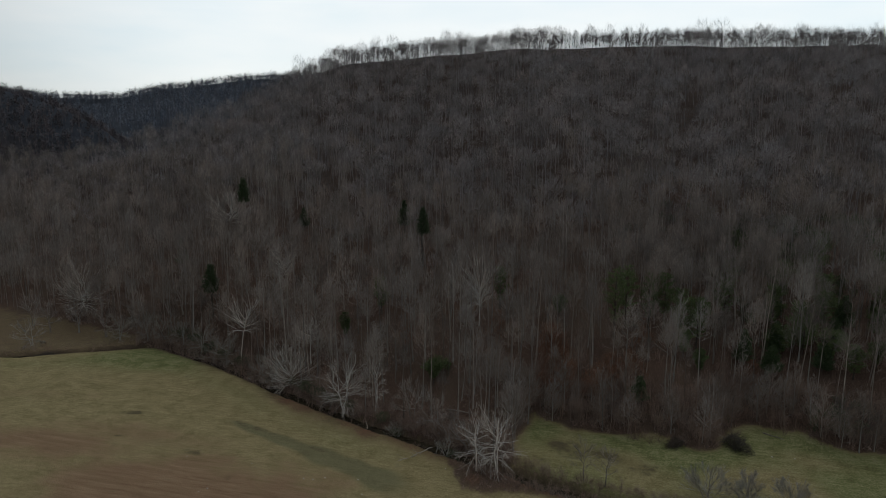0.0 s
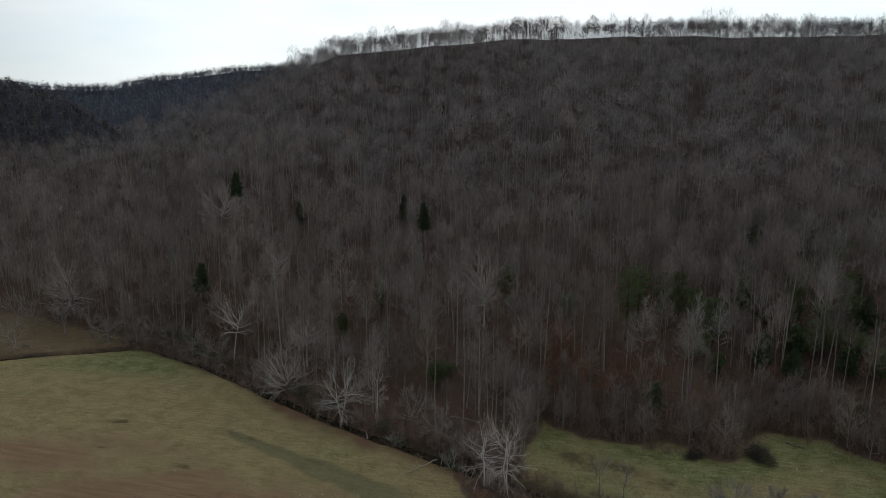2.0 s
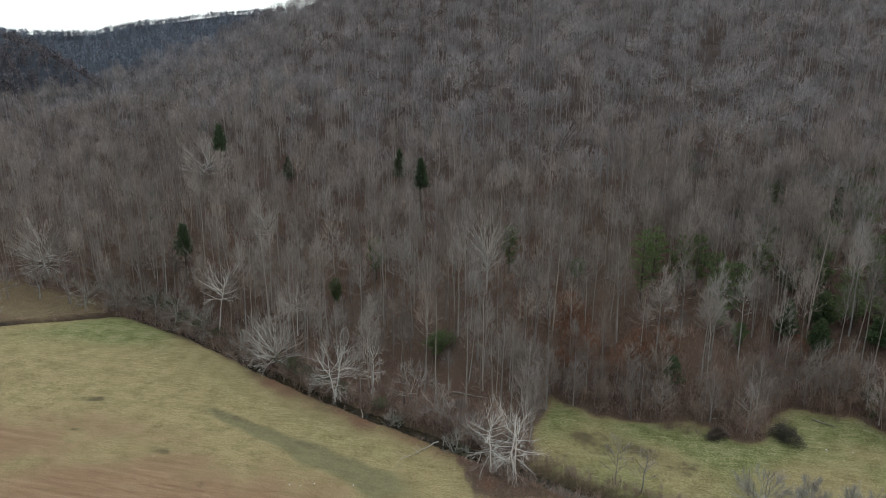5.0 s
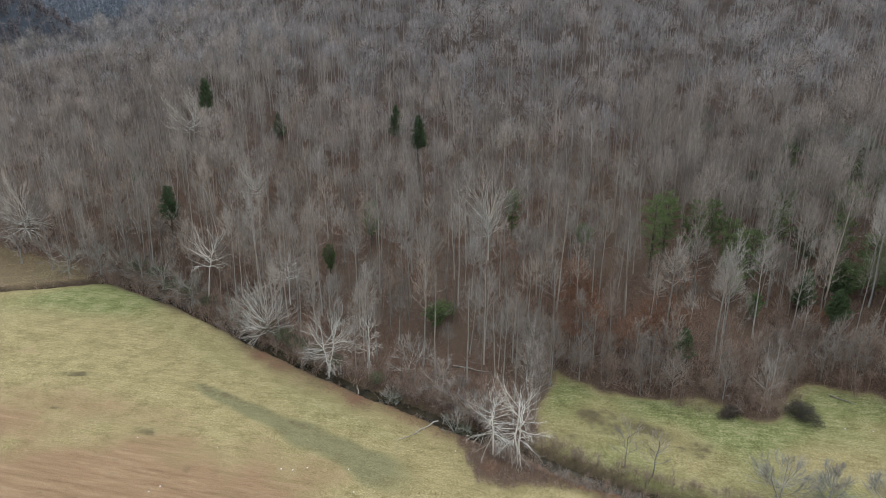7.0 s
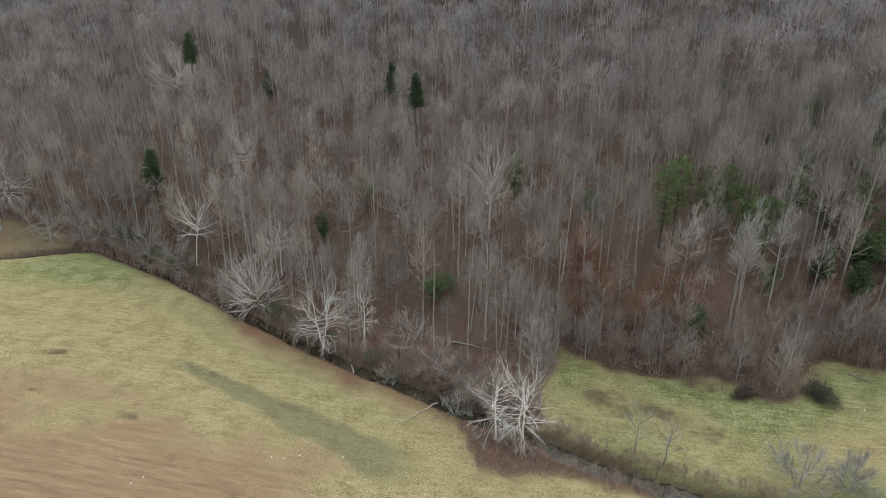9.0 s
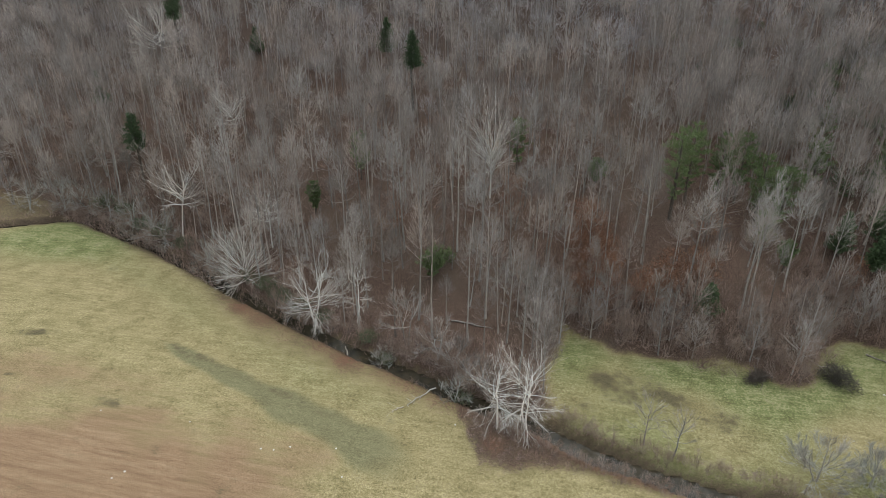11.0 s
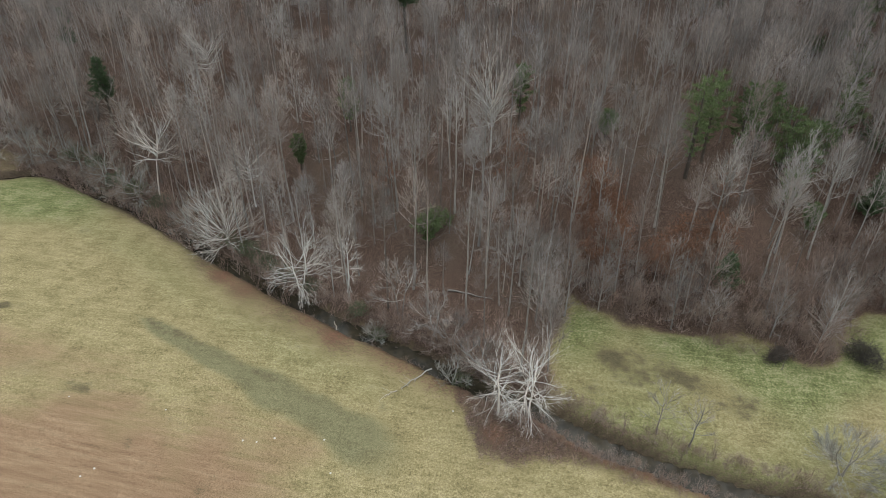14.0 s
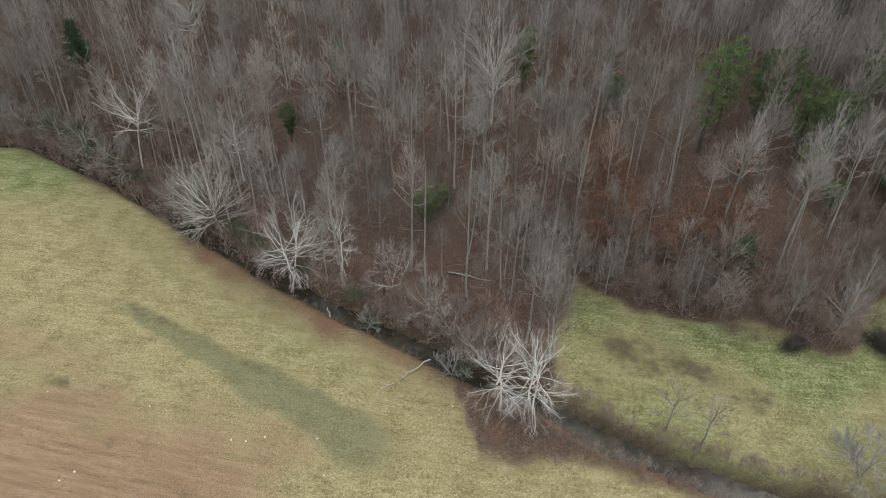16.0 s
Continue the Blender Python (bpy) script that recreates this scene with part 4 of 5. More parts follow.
# thinner higher up, where crowns are seen from further off
seen &= RNG.random(len(places)) < np.where(pf > crest_run - 12, 0.6, np.interp(pf, (0, 60, 150, 400), (0.95, 0.85, 0.66, 0.58)))
# the flat between the creek and the hill stays open
flat_d = creek_distance(places[:, 0], places[:, 1])
seen &= ~((pf < 2) & (np.abs(places[:, 0] + 8) < 24) & (flat_d < 30) & (RNG.random(len(places)) < 0.3))
places, pf = places[seen], pf[seen]
near = (places[:, 1] < 232) & (pf < 38) & (places[:, 0] > -125) & (places[:, 0] < 105)
near_places = places[near]
order = np.argsort(past_foot(near_places[:, 0], near_places[:, 1]))
single = near_places[order[:290]]
rest = np.vstack((near_places[order[290:]], places[~near]))
zs = land(single[:, 0], single[:, 1])
placed = set()
for k, (p, z) in enumerate(zip(single, zs)):
    src = patterns[k % 3] if k < 110 and p[0] > 15 else patterns[3 + k % 7]
    s = RNG.uniform(0.78, 1.12)
    m = pose(p[0], p[1], z, RNG.normal() * 2.2, RNG.normal() * 2.2, RNG.uniform(0, 360)) @ Matrix.Diagonal((s, s, s * RNG.uniform(0.92, 1.08), 1))
    if src not in placed:
        placed.add(src)
        src.matrix_world = m
    else:
        copy_thing(src, m)

# the joined woods further up the hillside
far_shapes = [slim_tree(RNG, RNG.uniform(17, 25), RNG.uniform(2.6, 4.4), RNG.uniform(0.4, 0.6), 12, 40, 300, (0.16, 0.11, 0.075, 0.055), (1.0, 2.4), (0.6, 1.1), 0.4) for _ in range(20)]
crest_shapes = [slim_tree(RNG, RNG.uniform(13, 16), RNG.uniform(2.4, 3.4), RNG.uniform(0.22, 0.42), 10, 26, 60, (0.12, 0.13, 0.1, 0.075), (1.0, 2.4), (0.75, 1.2)) for _ in range(16)]
upper_shapes = [slim_tree(RNG, RNG.uniform(14, 20), RNG.uniform(4.2, 6.2), RNG.uniform(0.34, 0.5), 8, 12, 168, (0.16, 0.13, 0.1, 0.1), (1.1, 2.7), (0.45, 1.0), 0.42, 0.11, 0.8) for _ in range(24)]


# the crowded wood in the hollow
hollow = woodland_places(9000, 2.7, (46, 146), (135, 235), RNG)
hollow = hollow[(np.min(np.hypot(hollow[:, None, 0] - SPECIAL[None, :, 0], hollow[:, None, 1] - SPECIAL[None, :, 1]), 1) > 2.4) & (past_foot(hollow[:, 0], hollow[:, 1]) > 12) & (RNG.random(len(hollow)) < ramp(44, 75, hollow[:, 0]) * 0.5)]
rest = np.vstack((rest, hollow))
far_pf = past_foot(rest[:, 0], rest[:, 1])
border = 95 + RNG.normal(size=len(rest)) * 28
slope_near, slope_far = rest[far_pf < border], rest[far_pf >= border]


def woods(name, label, shapes, xy, material, scale=(0.75, 1.15)):
    z = on_ground(xy[:, 0], xy[:, 1])
    n = len(xy)
    s = RNG.uniform(*scale, n)
    sc = np.stack((s * RNG.uniform(0.85, 1.2, n), s * RNG.uniform(0.92, 1.1, n)), 1)
    patch = 0.5 + 0.3 * vnoise(xy[:, 0], xy[:, 1], 40, 41)
    v, t, tn = scatter(shapes, np.stack((xy[:, 0], xy[:, 1], z), 1), sc, RNG.uniform(0, 6.28, n), np.clip(patch + RNG.normal(size=n) * 0.32, 0, 0.999), RNG.normal(size=(n, 2)) * 0.035)
    return tagged(part(name, mesh_of(name, v, t, tint=tn), material), label, "woodland", kind="stuff")


woods("lower_woods", "dense leafless grey-brown woodland on the lower hillside", far_shapes, slope_near, BARK_TWIG)
on_crest = past_foot(slope_far[:, 0], slope_far[:, 1]) > np.interp(slope_far[:, 0], CREST_X, CREST_Z) / 0.37 - 20
# upper trees wear the bark with haze mixed into its colour
woods("upper_woods", "leafless grey woodland covering the upper hillside", upper_shapes, slope_far[~on_crest], BARK_FAR_HAZE, (0.72, 1.15))
rx = RNG.uniform(-150, 330, 620)
ry = foot(rx) + np.interp(rx, CREST_X, CREST_Z) / 0.37 + RNG.uniform(-8, 18, 620)
# crest trees get the dark bark: backlighting put into their colour
woods("crest_woods", "row of leafless trees along the ridge crest against the sky", crest_shapes, np.vstack((slope_far[on_crest], np.stack((rx, ry), 1))), BARK_SIDE_BACKLIT, (0.78, 0.94))

# woods on the distant ridges; the farther ones carry haze blue in their bark
dx, dy = np.concatenate((RNG.uniform(-1100, 0, 8500), RNG.uniform(-900, -120, 900), RNG.uniform(-620, -250, 2600))), np.concatenate((RNG.uniform(520, 1250, 8500), RNG.uniform(1125, 1170, 900), RNG.uniform(470, 720, 2600)))
dpf = past_foot(dx, dy)
ok = (dpf > np.interp(dx, CREST_X, CREST_Z) / 0.37 + 60) & (dx > -0.78 * dy - 60) & (dx < -0.1 * dy) & (dy < 1190)
dist_xy = np.stack((dx[ok], dy[ok]), 1)
tiny = []
for k in range(10):
    s = Shape()
    h = RNG.uniform(10, 15)
    s.tube([(0, 0, -1), (0, 0, h * 0.8)], (0.25, 0.08), 3)
    n = 20
    c = RNG.normal(size=(n, 3))
    c[:, 2] = np.abs(c[:, 2])
    c /= np.linalg.norm(c, axis=1)[:, None]
    at = c * (3.1, 3.1, h * 0.6) * RNG.uniform(0.35, 0.95, (n, 1)) + (0, 0, h * 0.25)
    d = c * (1, 1, 0.6) + (0, 0, 0.3) + RNG.normal(size=(n, 3)) * 0.6
    s.twigs(at - d * 0.6, d, RNG.uniform(1.2, 2.2, n), 0.9, RNG)
    tiny.append(s.arrays())
nearer = dist_xy[:, 1] < 860
woods("left_hill_woods", "dark leafless woods on the nearer side ridge", tiny, dist_xy[nearer], BARK_SIDE_BACKLIT, (0.8, 1.2))
woods("distant_woods", "leafless woods on the distant ridges, tinted blue for haze", tiny, dist_xy[~nearer], BARK_HAZE, (0.95, 1.4))
# ---- evergreens ----
def evergreen(name, label, group, at, height, width, material, rng, low=0.08, layers=16, leaves=70, size=0.45, cone=True, top=None):
    """A conifer: trunk, boughs and clumps of small leaf blades round each bough."""
    root = tagged(new(name), label, "evergreen tree", group)
    trunk = Shape()
    trunk.tube([(0, 0, -0.4), (rng.normal() * 0.1, rng.normal() * 0.1, height * 0.5), (0, 0, height)], (height * 0.016 + 0.06, height * 0.011 + 0.04, 0.02), 6)
    part("trunk", trunk.mesh("trunk", True), DARK_WOOD, root)
    boughs, leaf = Shape(), Shape()
    for k in range(layers):
        u = low + (0.97 - low) * (k + rng.random()) / layers
        reach = width / 2 * (((1 - u) / (1 - low)) ** 0.75 * 1.15 + 0.06 if cone else math.sin(math.pi * min(0.95, max(0.08, (u - low) / (1 - low)))) ** 0.6) * rng.uniform(0.7, 1.2)
        for j in range(4):
            az = k * 1.3 + j * 1.57 + rng.normal() * 0.35
            r = reach * rng.uniform(0.65, 1.1)
            p = bent(rng, (0, 0, u * height), (math.cos(az), math.sin(az), 0.12), r, 3, 0.35, 0.08)
            boughs.tube(p, np.linspace(0.045, 0.012, 4), 3)
            n = max(6, int(leaves * r / (width / 2)))
            f = rng.uniform(0.25, 1.02, n)
            b = np.stack([np.interp(f * 3, range(4), p[:, i]) for i in range(3)], 1) + rng.normal(size=(n, 3)) * (0.16, 0.16, 0.12) * max(0.6, r / 2)
            leaf.twigs(b, p[-1] - p[0] + rng.normal(size=(n, 3)) * 0.9 * r, rng.uniform(0.6, 1.3, n) * size, size * (0.55 if cone else 0.34), rng)
    part("bough_frame", boughs.mesh("bough_frame"), BARK_GREY, root)["kind"] = "stuff"
    part("foliage", leaf.mesh("foliage"), material, root, "dark green foliage" if cone else "green needles")
    root.matrix_world = pose(at[0], at[1], ground_at(*at) if top is None else max(ground_at(*at), top - height), 0, 0, rng.uniform(0, 360))
    return root


CED, PIN = "dark cedars", "green pines"
for x, y, tip, w in CEDARS:
    evergreen("cedar", "dark green cedar standing among leafless trees", CED, (x, y), tip - ground_at(x, y), w * 0.9, CEDAR_LEAF, RNG, low=max(0.1, 1 - 11 / (tip - ground_at(x, y))), layers=36, leaves=62, size=0.46)
for x, y, tip, w in PINES:
    evergreen("pine", "green pine with an open crown among bare trees", PIN, (x, y), tip - ground_at(x, y), w * 1.15, PINE_LEAF, RNG, low=0.2, layers=15, leaves=110, size=0.5, cone=False)

# beech saplings that keep rusty dead leaves
for k, at in enumerate(((30, 172), (31, 174.5), (33.5, 180), (30.5, 183), (33, 186), (35, 175), (47, 166), (52, 166), (40, 165), (32, 177), (33, 183), (31, 188), (34, 171), (42, 168), (46, 169), (50, 168), (45, 164), (28, 168), (16, 192), (17, 199), (-12, 193), (57, 178), (84, 168), (98, 217), (94, 208))):
    root = tagged(new("beech_sapling"), "beech sapling holding rusty dead leaves", "sapling", "rusty saplings")
    t, e, f = grow(RNG, height=RNG.uniform(5, 8.5), girth=0.08, clear=0.15, spread=2.6, limbs=9, rise=(0.1, 1.1), lift=0.2, subs=4, twigs=3, width=0.04, sides=(5, 3))
    part("trunk", t.mesh("trunk", True), BARK_GREY, root)
    part("crown", join(e).mesh("crown"), BARK_GREY, root)
    v, tr = join(f).arrays()
    tips = v.reshape(-1, 3, 3)[:, 2]
    n = 800
    leaf = Shape()
    leaf.twigs(tips[RNG.integers(0, len(tips), n)] + RNG.normal(size=(n, 3)) * 0.35, RNG.normal(size=(n, 3)), RNG.uniform(0.25, 0.5, n), 0.22, RNG)
    part("leaves", leaf.mesh("leaves"), RUST_LEAF, root, "rusty dead leaves")
    root.matrix_world = pose(at[0], at[1], ground_at(*at), 0, 0, RNG.uniform(0, 360))

# ---- underbrush along the creek and under the trees ----
def brush_shapes(n, tall, wide_, twig_w):
    out = []
    for _ in range(6):
        s = Shape()
        az, el = RNG.uniform(0, 6.28, n), RNG.uniform(0.35, 1.45, n)
        way = np.stack((np.cos(az) * np.cos(el), np.sin(az) * np.cos(el), np.sin(el)), 1)
        ln = RNG.uniform(0.5, 1.0, n) * tall
        base = np.stack((RNG.normal(size=n) * wide_, RNG.normal(size=n) * wide_, np.full(n, -0.1)), 1)
        s.twigs(base, way, ln, twig_w * 1.5, RNG)
        i, f = RNG.integers(0, n, n * 3), RNG.uniform(0.3, 0.9, n * 3)
        s.twigs(base[i] + way[i] * (ln[i] * f)[:, None], way[i] + RNG.normal(size=(n * 3, 3)) * 0.5, RNG.uniform(0.25, 0.5, n * 3) * tall, twig_w, RNG)
        out.append(s.arrays())
    return out


ux, uy = RNG.uniform(-170, 120, 14000), RNG.uniform(112, 285, 14000)
ud, up = creek_distance(ux, uy), past_foot(ux, uy)
uw = wooded(ux, uy, ud)
open_floor = (ux > -30) & (ux < 6) & (ud > 3) & (ud < 30)
near_bank = (RNG.random(len(ux)) < np.where(open_floor, 0.35, 1)) & (ud > 1.8) & (ud < 11) & (uw > 0.4)
bank_right = (ux > 12) & (((ud > 2.6) & (ud < 5)) | ((ud < -2.8) & (ud > -4.6))) & (vnoise(ux, uy, 6, 71) > 0)
left_bank = (ux < -60) & (ux > -106) & (ud > -2.4) & (ud < 6)
inside = ~(open_floor & (RNG.random(len(ux)) < 0.6)) & (uw > 0.6) & (ud > 5) & (RNG.random(len(ux)) < np.interp(up, (-20, 5, 20, 60, 110), (0.35, 0.5, 0.42, 0.25, 0.08)))
edge_meadow = (ux > 15) & (up > -1.5) & (up < 7) & (ud > 4)
pick = near_bank | inside | edge_meadow | ((bank_right | left_bank) & (RNG.random(len(ux)) < 0.8))
side = RNG.integers(28, len(CREEK) - 14, 1500)
side = side[(CREEK[side, 0] < 12) | (RNG.random(1500) < 0.45)]
off = RNG.uniform(1.7, 5.5, len(side)) * RNG.choice((-1, 1), len(side))
bx, by = CREEK[side, 0] - CREEK_WAY[side, 1] * off, CREEK[side, 1] + CREEK_WAY[side, 0] * off
line_up = (np.abs(off) > np.where(bx > 8, 2.5, 1.7)) & (bx < 75) & ((bx > -106) | (RNG.random(len(bx)) < 0.12)) & ((off > 0) | (bx > 6) | ((bx < -29) & (off > -2.3)))
uxy = np.vstack((np.stack((ux[pick], uy[pick]), 1), np.stack((bx[line_up], by[line_up]), 1)))
low_x, low_y = RNG.uniform(2, 34, 900), RNG.uniform(112, 140, 900)
low_d = creek_distance(low_x, low_y)
low = (low_d < -2.4) & (low_d > -np.interp(low_x, (1, 3.5, 9, 12.5, 16.7, 22, 60), (2.5, 14, 12, 8.8, 7, 5.5, 4)))
lip = (off < 0) & (off > -2.9) & (bx > -31) & (bx < 3)
low_x, low_y, low = np.concatenate((low_x, bx)), np.concatenate((low_y, by)), np.concatenate((low, lip))
weeds_from = len(uxy)
uxy = np.vstack((uxy, np.stack((low_x[low], low_y[low]), 1)))
uz = land(uxy[:, 0], uxy[:, 1])
us = RNG.uniform(0.5, 1.25, len(uxy)) * np.where((uxy[:, 0] > 8) & (np.abs(creek_distance(uxy[:, 0], uxy[:, 1])) < 6), 0.78, 1)
on_bank = (uxy[:, 0] > 13) & (np.abs(creek_distance(uxy[:, 0], uxy[:, 1])) < 6)
us[on_bank] *= np.where(creek_distance(uxy[on_bank, 0], uxy[on_bank, 1]) < 0, 0.5, 0.7)
us[weeds_from:] = RNG.uniform(0.22, 0.45, len(us) - weeds_from)
v, t, tn = scatter(brush_shapes(12, 3.6, 0.5, 0.045), np.stack((uxy[:, 0], uxy[:, 1], uz), 1), np.stack((us, us * RNG.uniform(0.7, 1.2, len(us))), 1), RNG.uniform(0, 6.28, len(us)), np.clip(0.5 + 0.25 * RNG.normal(size=len(us)), 0, 0.999))
tagged(part("underbrush", mesh_of("underbrush", v, t, tint=tn), BRUSH_WOOD), "brown leafless underbrush and saplings along the creek", "brush", kind="stuff")

# taller saplings that close the wood's edge
row = RNG.integers(0, len(CREEK), 900)
back = np.where(CREEK[row, 0] > 12, RNG.uniform(2.3, 4.6, 900) * RNG.choice((-1, 1), 900), RNG.uniform(-3.0, 8.5, 900))
ex = np.concatenate((RNG.uniform(16, 112, 600), RNG.uniform(-160, -20, 200), CREEK[row, 0] - CREEK_WAY[row, 1] * back))
ey = np.concatenate((foot(ex[:800]) + RNG.uniform(-0.5, 13, 800), CREEK[row, 1] + CREEK_WAY[row, 0] * back))
ed = creek_distance(ex, ey)
keep = ((ed > 5) & (wooded(ex, ey, ed) > 0.5)) | ((ed > np.where(ex < -29, -1.3, 2.0)) & (ex < 12) & (ex > -106) & (np.arange(len(ex)) >= 800))
reach_on = (ex > 14) & (ex < 75) & (np.abs(ed) > 2.3) & (np.abs(ed) < 4.6) & (np.arange(len(ex)) >= 800)
keep |= reach_on
keep &= ~((ex > -30) & (ex < 6) & (ed > 3.2) & (RNG.random(len(ex)) < 0.6))
exy = np.stack((ex[keep], ey[keep]), 1)
es = RNG.uniform(0.55, 1.2, len(exy)) * np.where(reach_on[keep], 0.4, 1)
thicket = [light_tree(RNG, RNG.uniform(5, 8), RNG.uniform(1.6, 2.5), 0.08, 12, 34, 84, (0.06, 0.06, 0.045, 0.036), (0.5, 1.2), 1.0) for _ in range(10)]
v, t, tn = scatter(thicket, np.stack((exy[:, 0], exy[:, 1], land(exy[:, 0], exy[:, 1])), 1), np.stack((es, es), 1), RNG.uniform(0, 6.28, len(es)), np.clip(0.5 + 0.3 * RNG.normal(size=len(es)), 0, 0.999), RNG.normal(size=(len(es), 2)) * 0.12)
tagged(part("edge_thicket", mesh_of("edge_thicket", v, t, tint=tn), BRUSH_WOOD), "grey-brown leafless thicket along the wood's edge", "thicket", kind="stuff")

# evergreen shrubs on the bank
for at, s in (((-41, 182.5), 1.3), ((-38.5, 180), 1.2), ((-36, 177.5), 1.3), ((-34, 176), 1.0), ((-43, 185), 1.0), ((-16, 161.5), 1.1), ((-1.5, 184), 1.5), ((0.8, 183), 1.2), ((2, 145), 1.1), ((-88, 222), 1.6), ((-94, 226), 1.6), ((-98, 227), 1.4), ((-46, 187), 1.2), ((-31, 173.5), 1.2), ((-26, 169), 1.1), ((-12, 157), 1.0), ((-66, 203), 1.4), ((-74, 209), 1.5), ((-80, 214), 1.6)):
    root = tagged(new("shrub"), "olive green evergreen shrub on the creek bank", "shrub", "bank shrubs")
    stems, leaf = Shape(), Shape()
    for k in range(9):
        az = RNG.uniform(0, 6.28)
        stems.tube(bent(RNG, (RNG.normal() * 0.2, RNG.normal() * 0.2, -0.1), (math.cos(az) * 0.7, math.sin(az) * 0.7, 0.8), RNG.uniform(1.2, 2.2), 3, 0.2, 0.15), (0.04, 0.03, 0.02, 0.01), 3)
    n = 900
    c = RNG.normal(size=(n, 3))
    c /= np.linalg.norm(c, axis=1)[:, None]
    lump = 1 + 0.3 * np.sin(c[:, 0] * 5 + c[:, 1] * 4) + 0.2 * np.sin(c[:, 2] * 7)
    b = c * (RNG.uniform(0.45, 1, n) ** 0.5 * lump)[:, None] * (1.7, 1.7, 1.1) + (0, 0, 1.3)
    leaf.twigs(b, RNG.normal(size=(n, 3)), RNG.uniform(0.15, 0.35, n), 0.15, RNG)
    part("stems", stems.mesh("stems"), BRUSH_WOOD, root)
    part("leaves", leaf.mesh("leaves"), PINE_LEAF if at[1] > 182.9 and at[0] > -10 else SHRUB_LEAF, root, "olive green leaves")
    root.matrix_world = pose(at[0], at[1], ground_at(*at), 0, 0, RNG.uniform(0, 360)) @ Matrix.Diagonal((s, s, s, 1))

# dark evergreen understory in the shaded hollow at the meadow's far end
hx, hy = RNG.uniform(70, 210, 2000), RNG.uniform(150, 290, 2000)
hp = past_foot(hx, hy)
ok = (hp > 2) & (hp < 110) & (vnoise(hx, hy, 14, 61) > -0.1) & (RNG.random(len(hx)) < ramp(62, 110, hx))
clumps = []
for _ in range(6):
    s = Shape()
    n = 110
    c = RNG.normal(size=(n, 3))
    c /= np.linalg.norm(c, axis=1)[:, None]
    s.twigs(c * RNG.uniform(0.4, 1, (n, 1)) * (1.9, 1.9, 1.3) + (0, 0, 1.4), RNG.normal(size=(n, 3)), RNG.uniform(0.3, 0.6, n), 0.3, RNG)
    clumps.append(s.arrays())
hs = RNG.uniform(0.6, 1.5, ok.sum())
v, t, tn = scatter(clumps, np.stack((hx[ok], hy[ok], on_ground(hx[ok], hy[ok])), 1), np.stack((hs, hs), 1), RNG.uniform(0, 6.28, len(hs)), RNG.uniform(0, 0.99, len(hs)))
tagged(part("evergreen_understory", mesh_of("evergreen_understory", v, t, tint=tn), CEDAR_LEAF), "dark evergreen shrubs under the trees in a shaded hollow", "shrubs", kind="stuff")

# ---- fallen wood ----
def fallen(name, label, a, b, r, material, rng, lift=0.2, snags=6, group="fallen wood", over=False):
    """A fallen trunk from a to b with broken branches."""
    root = tagged(new(name), label, "log", group)
    za, zb = (float(valley(*q[:2])) + q[2] if over else ground_at(*q[:2]) + q[2] for q in (a, b))
    p0, p1 = np.array((0.0, 0, 0)), np.array((b[0] - a[0], b[1] - a[1], zb - za))
    f = np.linspace(0, 1, 7)[:, None]
    line = p0 + (p1 - p0) * f + rng.normal(size=(7, 3)) * (0.2, 0.2, 0.06) * min(1, np.linalg.norm(p1) / 6)
    s = Shape()
    s.tube(line, np.linspace(r, r * 0.35, 7), 7)
    part("stem", s.mesh("stem", True), material, root)
    for _ in range(snags):
        k = int(rng.integers(2, 7))
        q = Shape()
        d = (p1 - p0) / np.linalg.norm(p1 - p0) + rng.normal(size=3) * 0.7
        q.tube(bent(rng, line[k], d / np.linalg.norm(d), rng.uniform(0.8, 2.2), 3, -0.2, 0.2), (r * 0.35, r * 0.25, r * 0.18, 0.02), 4)
        part("branch", q.mesh("branch", True), material, root)
    root.location = (a[0], a[1], za)
    return root


fallen("fallen_log", "bleached fallen log with broken branches at the creek's edge", (-2.6, 146.4, 0.7), (-7.8, 142.4, 0.2), 0.13, DEAD_WOOD, RNG, snags=12, over=True)
fallen("fallen_log", "bleached broken branch lying on the field", (-8.3, 141.9, 0.15), (-10.2, 140.9, 0.1), 0.09, DEAD_WOOD, RNG, snags=5)
fallen("snag", "pale broken stub standing in the creek", (-1.6, 148.4, 0.1), (-1.3, 148.6, 2.4), 0.13, DEAD_WOOD, RNG, snags=1)
fallen("leaning_log", "pale dead trunk leaning down to the creek", (1.2, 153.0, 0.2), (-4.4, 161.5, 1.6), 0.15, DEAD_WOOD, RNG, snags=2)
fallen("fallen_log", "grey log lying across the wooded slope", (-56, 205, 0.3), (-46, 207.5, 0.3), 0.25, BARK_GREY, RNG, snags=3)
fallen("fallen_log", "grey log lying on the wooded slope", (1, 168, 0.3), (9, 165, 0.3), 0.2, BARK_GREY, RNG, snags=3)
fallen("fallen_log", "dark fallen trunk at the meadow's edge", (63, 157, 0.6), (71, 148.5, 0.4), 0.2, BARK_GREY, RNG, snags=6)
# added log: stands in for a dark gap beside a shrub
fallen("fallen_log", "grey log added for a dark gap by a shrub at the meadow's far corner", (82, 155, 0.15), (85.5, 152, 0.15), 0.16, BARK_GREY, RNG, snags=4)
fallen("snag", "short broken stump standing in the creek", (-19.6, 157.2, 0.2), (-19.9, 157.3, 2.2), 0.14, DEAD_WOOD, RNG, snags=0)

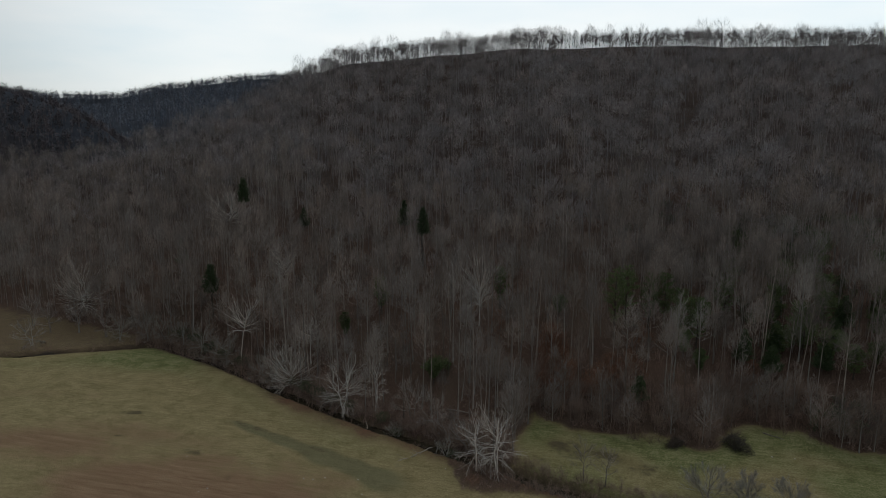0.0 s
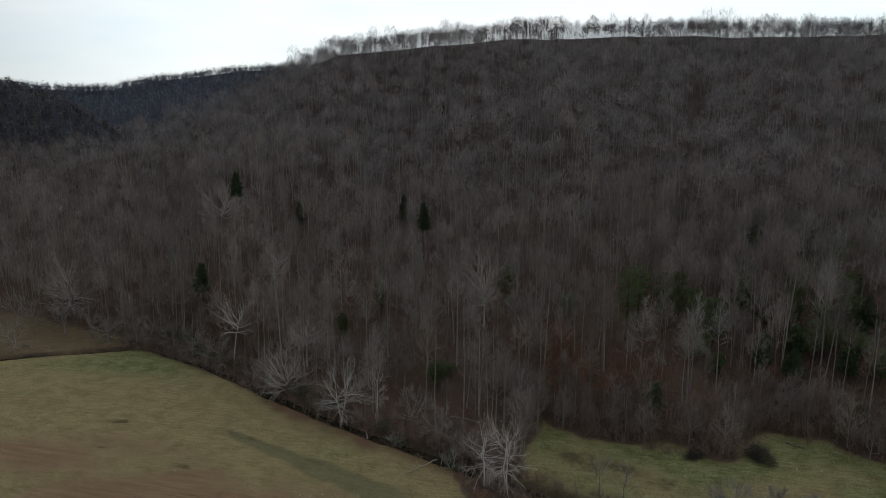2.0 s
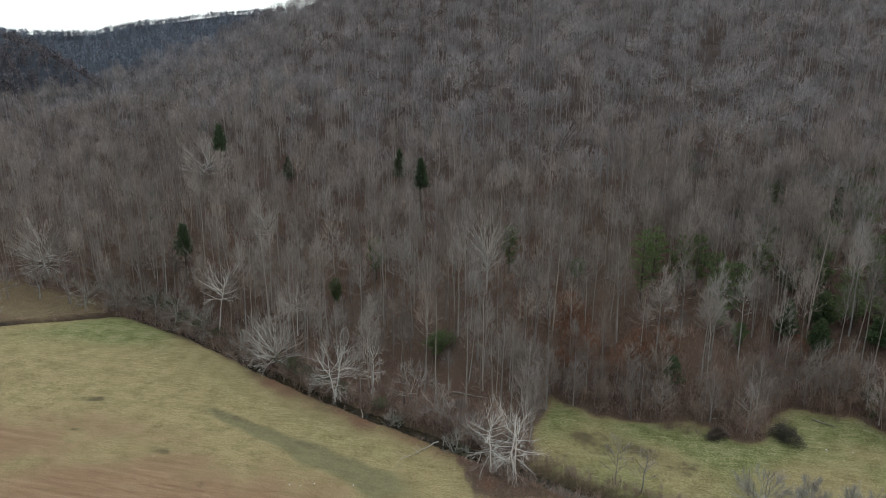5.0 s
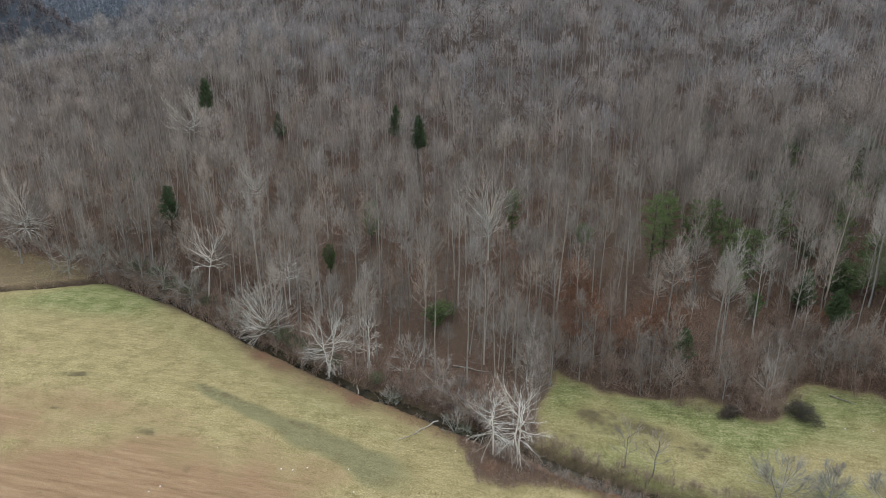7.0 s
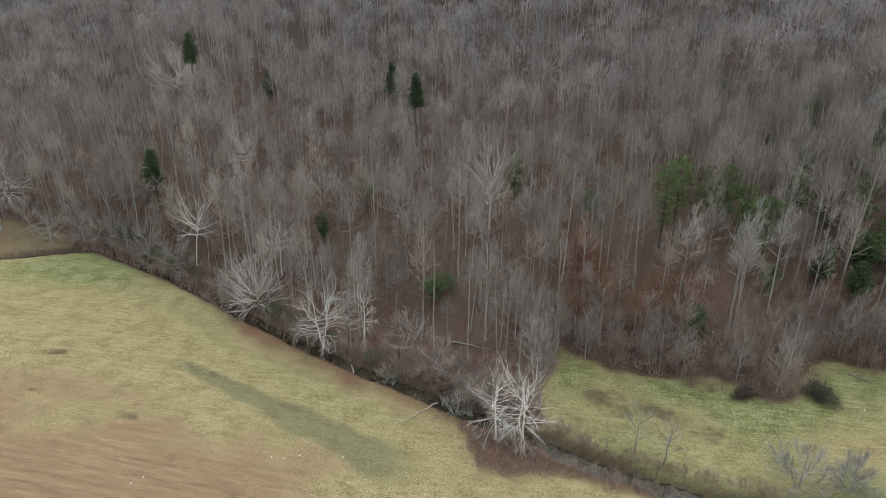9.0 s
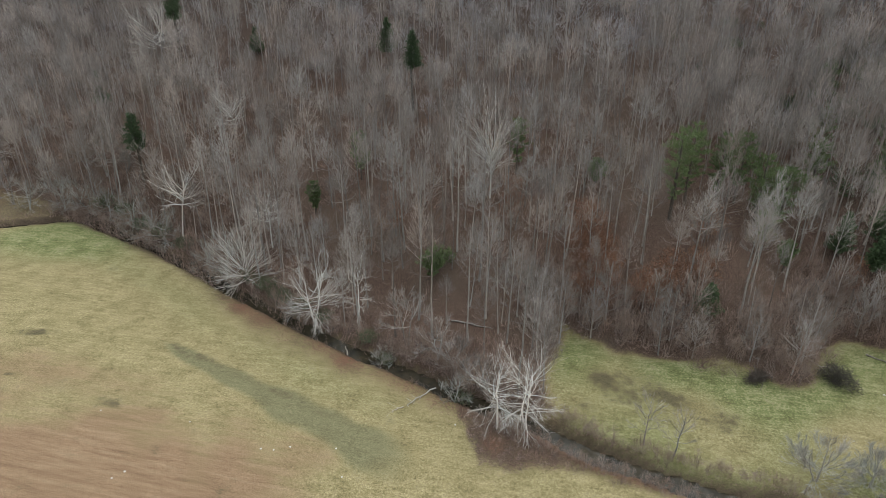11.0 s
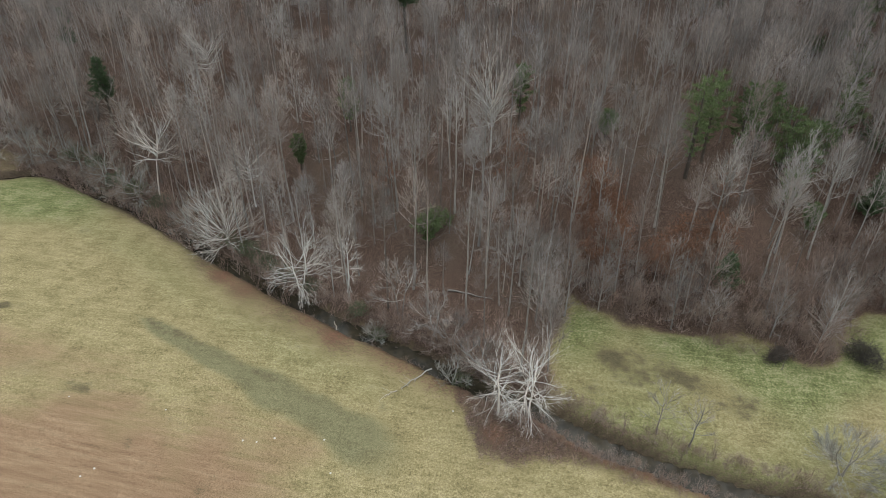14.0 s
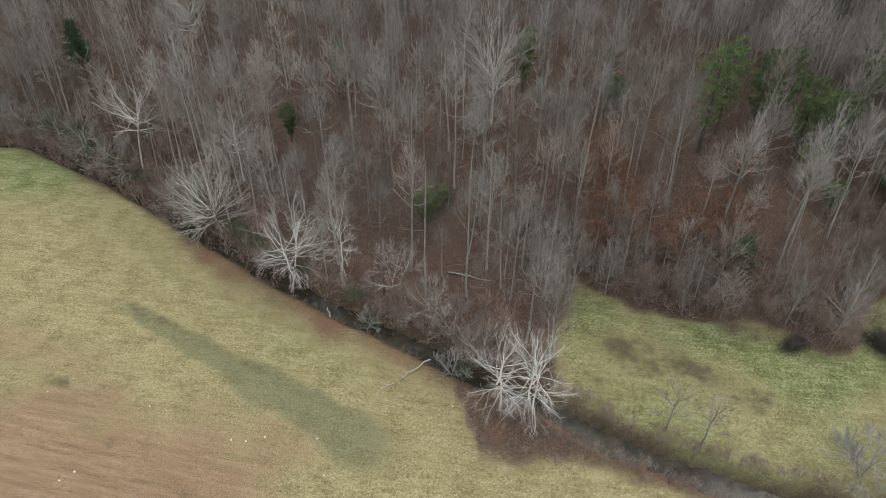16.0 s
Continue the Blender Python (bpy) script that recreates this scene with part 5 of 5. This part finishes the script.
# dark brush heaps at the meadow's edge
def heap(at, w, h, label, rng, turn=0):
    root = tagged(new("brush_heap"), label, "brush heap", "brush heaps")
    rest = Shape()
    for k in range(420):
        rad = 0.07 if k < 36 else 0.025
        c = np.array((rng.normal() * w * 0.24, rng.normal() * w * 0.13, 0))
        c[2] = rng.uniform(0, 1) * h * max(0.15, 1 - (c[0] / w * 1.8) ** 2)
        d = np.array((rng.normal(), rng.normal() * 0.6, rng.normal() * 0.4))
        d /= np.linalg.norm(d)
        ln = rng.uniform(1, 3.2) * (1 if rad > 0.05 else 0.6)
        s = Shape() if k < 36 else rest
        s.tube(bent(rng, c - d * ln / 2, d, ln, 3, -0.15, 0.1), np.linspace(rad, rad * 0.5, 4), 4)
        if k < 36:
            part("pole", s.mesh("pole"), DARK_WOOD, root)
    n = 2000
    c = rng.normal(size=(n, 3)) * (w * 0.2, w * 0.1, 0)
    c[:, 2] = rng.uniform(0, 1, n) * h * np.maximum(0.2, 1 - (c[:, 0] / w * 1.8) ** 2)
    rest.twigs(c, rng.normal(size=(n, 3)) + (0, 0, 0.4), rng.uniform(0.5, 1.3, n), 0.05, rng)
    part("brushwood", rest.mesh("brushwood"), DARK_WOOD, root)["kind"] = "stuff"
    root.matrix_world = pose(at[0], at[1], ground_at(*at), 0, 0, turn)
    return root


heap((71.5, 147), 8.0, 3.6, "dark heap of brush and roots at the meadow's edge", RNG, -50)
heap((56.8, 147.4), 4.5, 1.8, "dark heap of brush at the wood's edge", RNG, 20)
heap((-137, 214), 9, 1.8, "dark flood debris heap on the creek bank", RNG, 0)

# pale stones scattered on the field
for at, r in (((-30.8, 132), 0.17), ((-28.7, 131.7), 0.15), ((-26.2, 132.4), 0.17), ((-18.8, 132), 0.15), ((-44, 138.2), 0.12), ((-17.2, 126), 0.15), ((-51.8, 126), 0.15), ((-50.4, 127.3), 0.17), ((-60.2, 141.4), 0.13), ((78.7, 143.9), 0.22), ((83.8, 143.1), 0.18), ((0.6, 137.4), 0.15)):
    bm = bmesh.new()
    bmesh.ops.create_icosphere(bm, subdivisions=2, radius=r)
    for w in bm.verts:
        w.co *= 1 + 0.25 * noise.noise(w.co * 4 / r * 0.3 + Vector((at[0], at[1], 0)))
        w.co.z *= 0.6
    me = bpy.data.meshes.new("field_stone")
    bm.to_mesh(me)
    bm.free()
    st = tagged(part("field_stone", me, STONE), "small pale stone lying on the field", "stone", "field stones")
    st.location = (at[0], at[1], ground_at(*at) + r * 0.3)
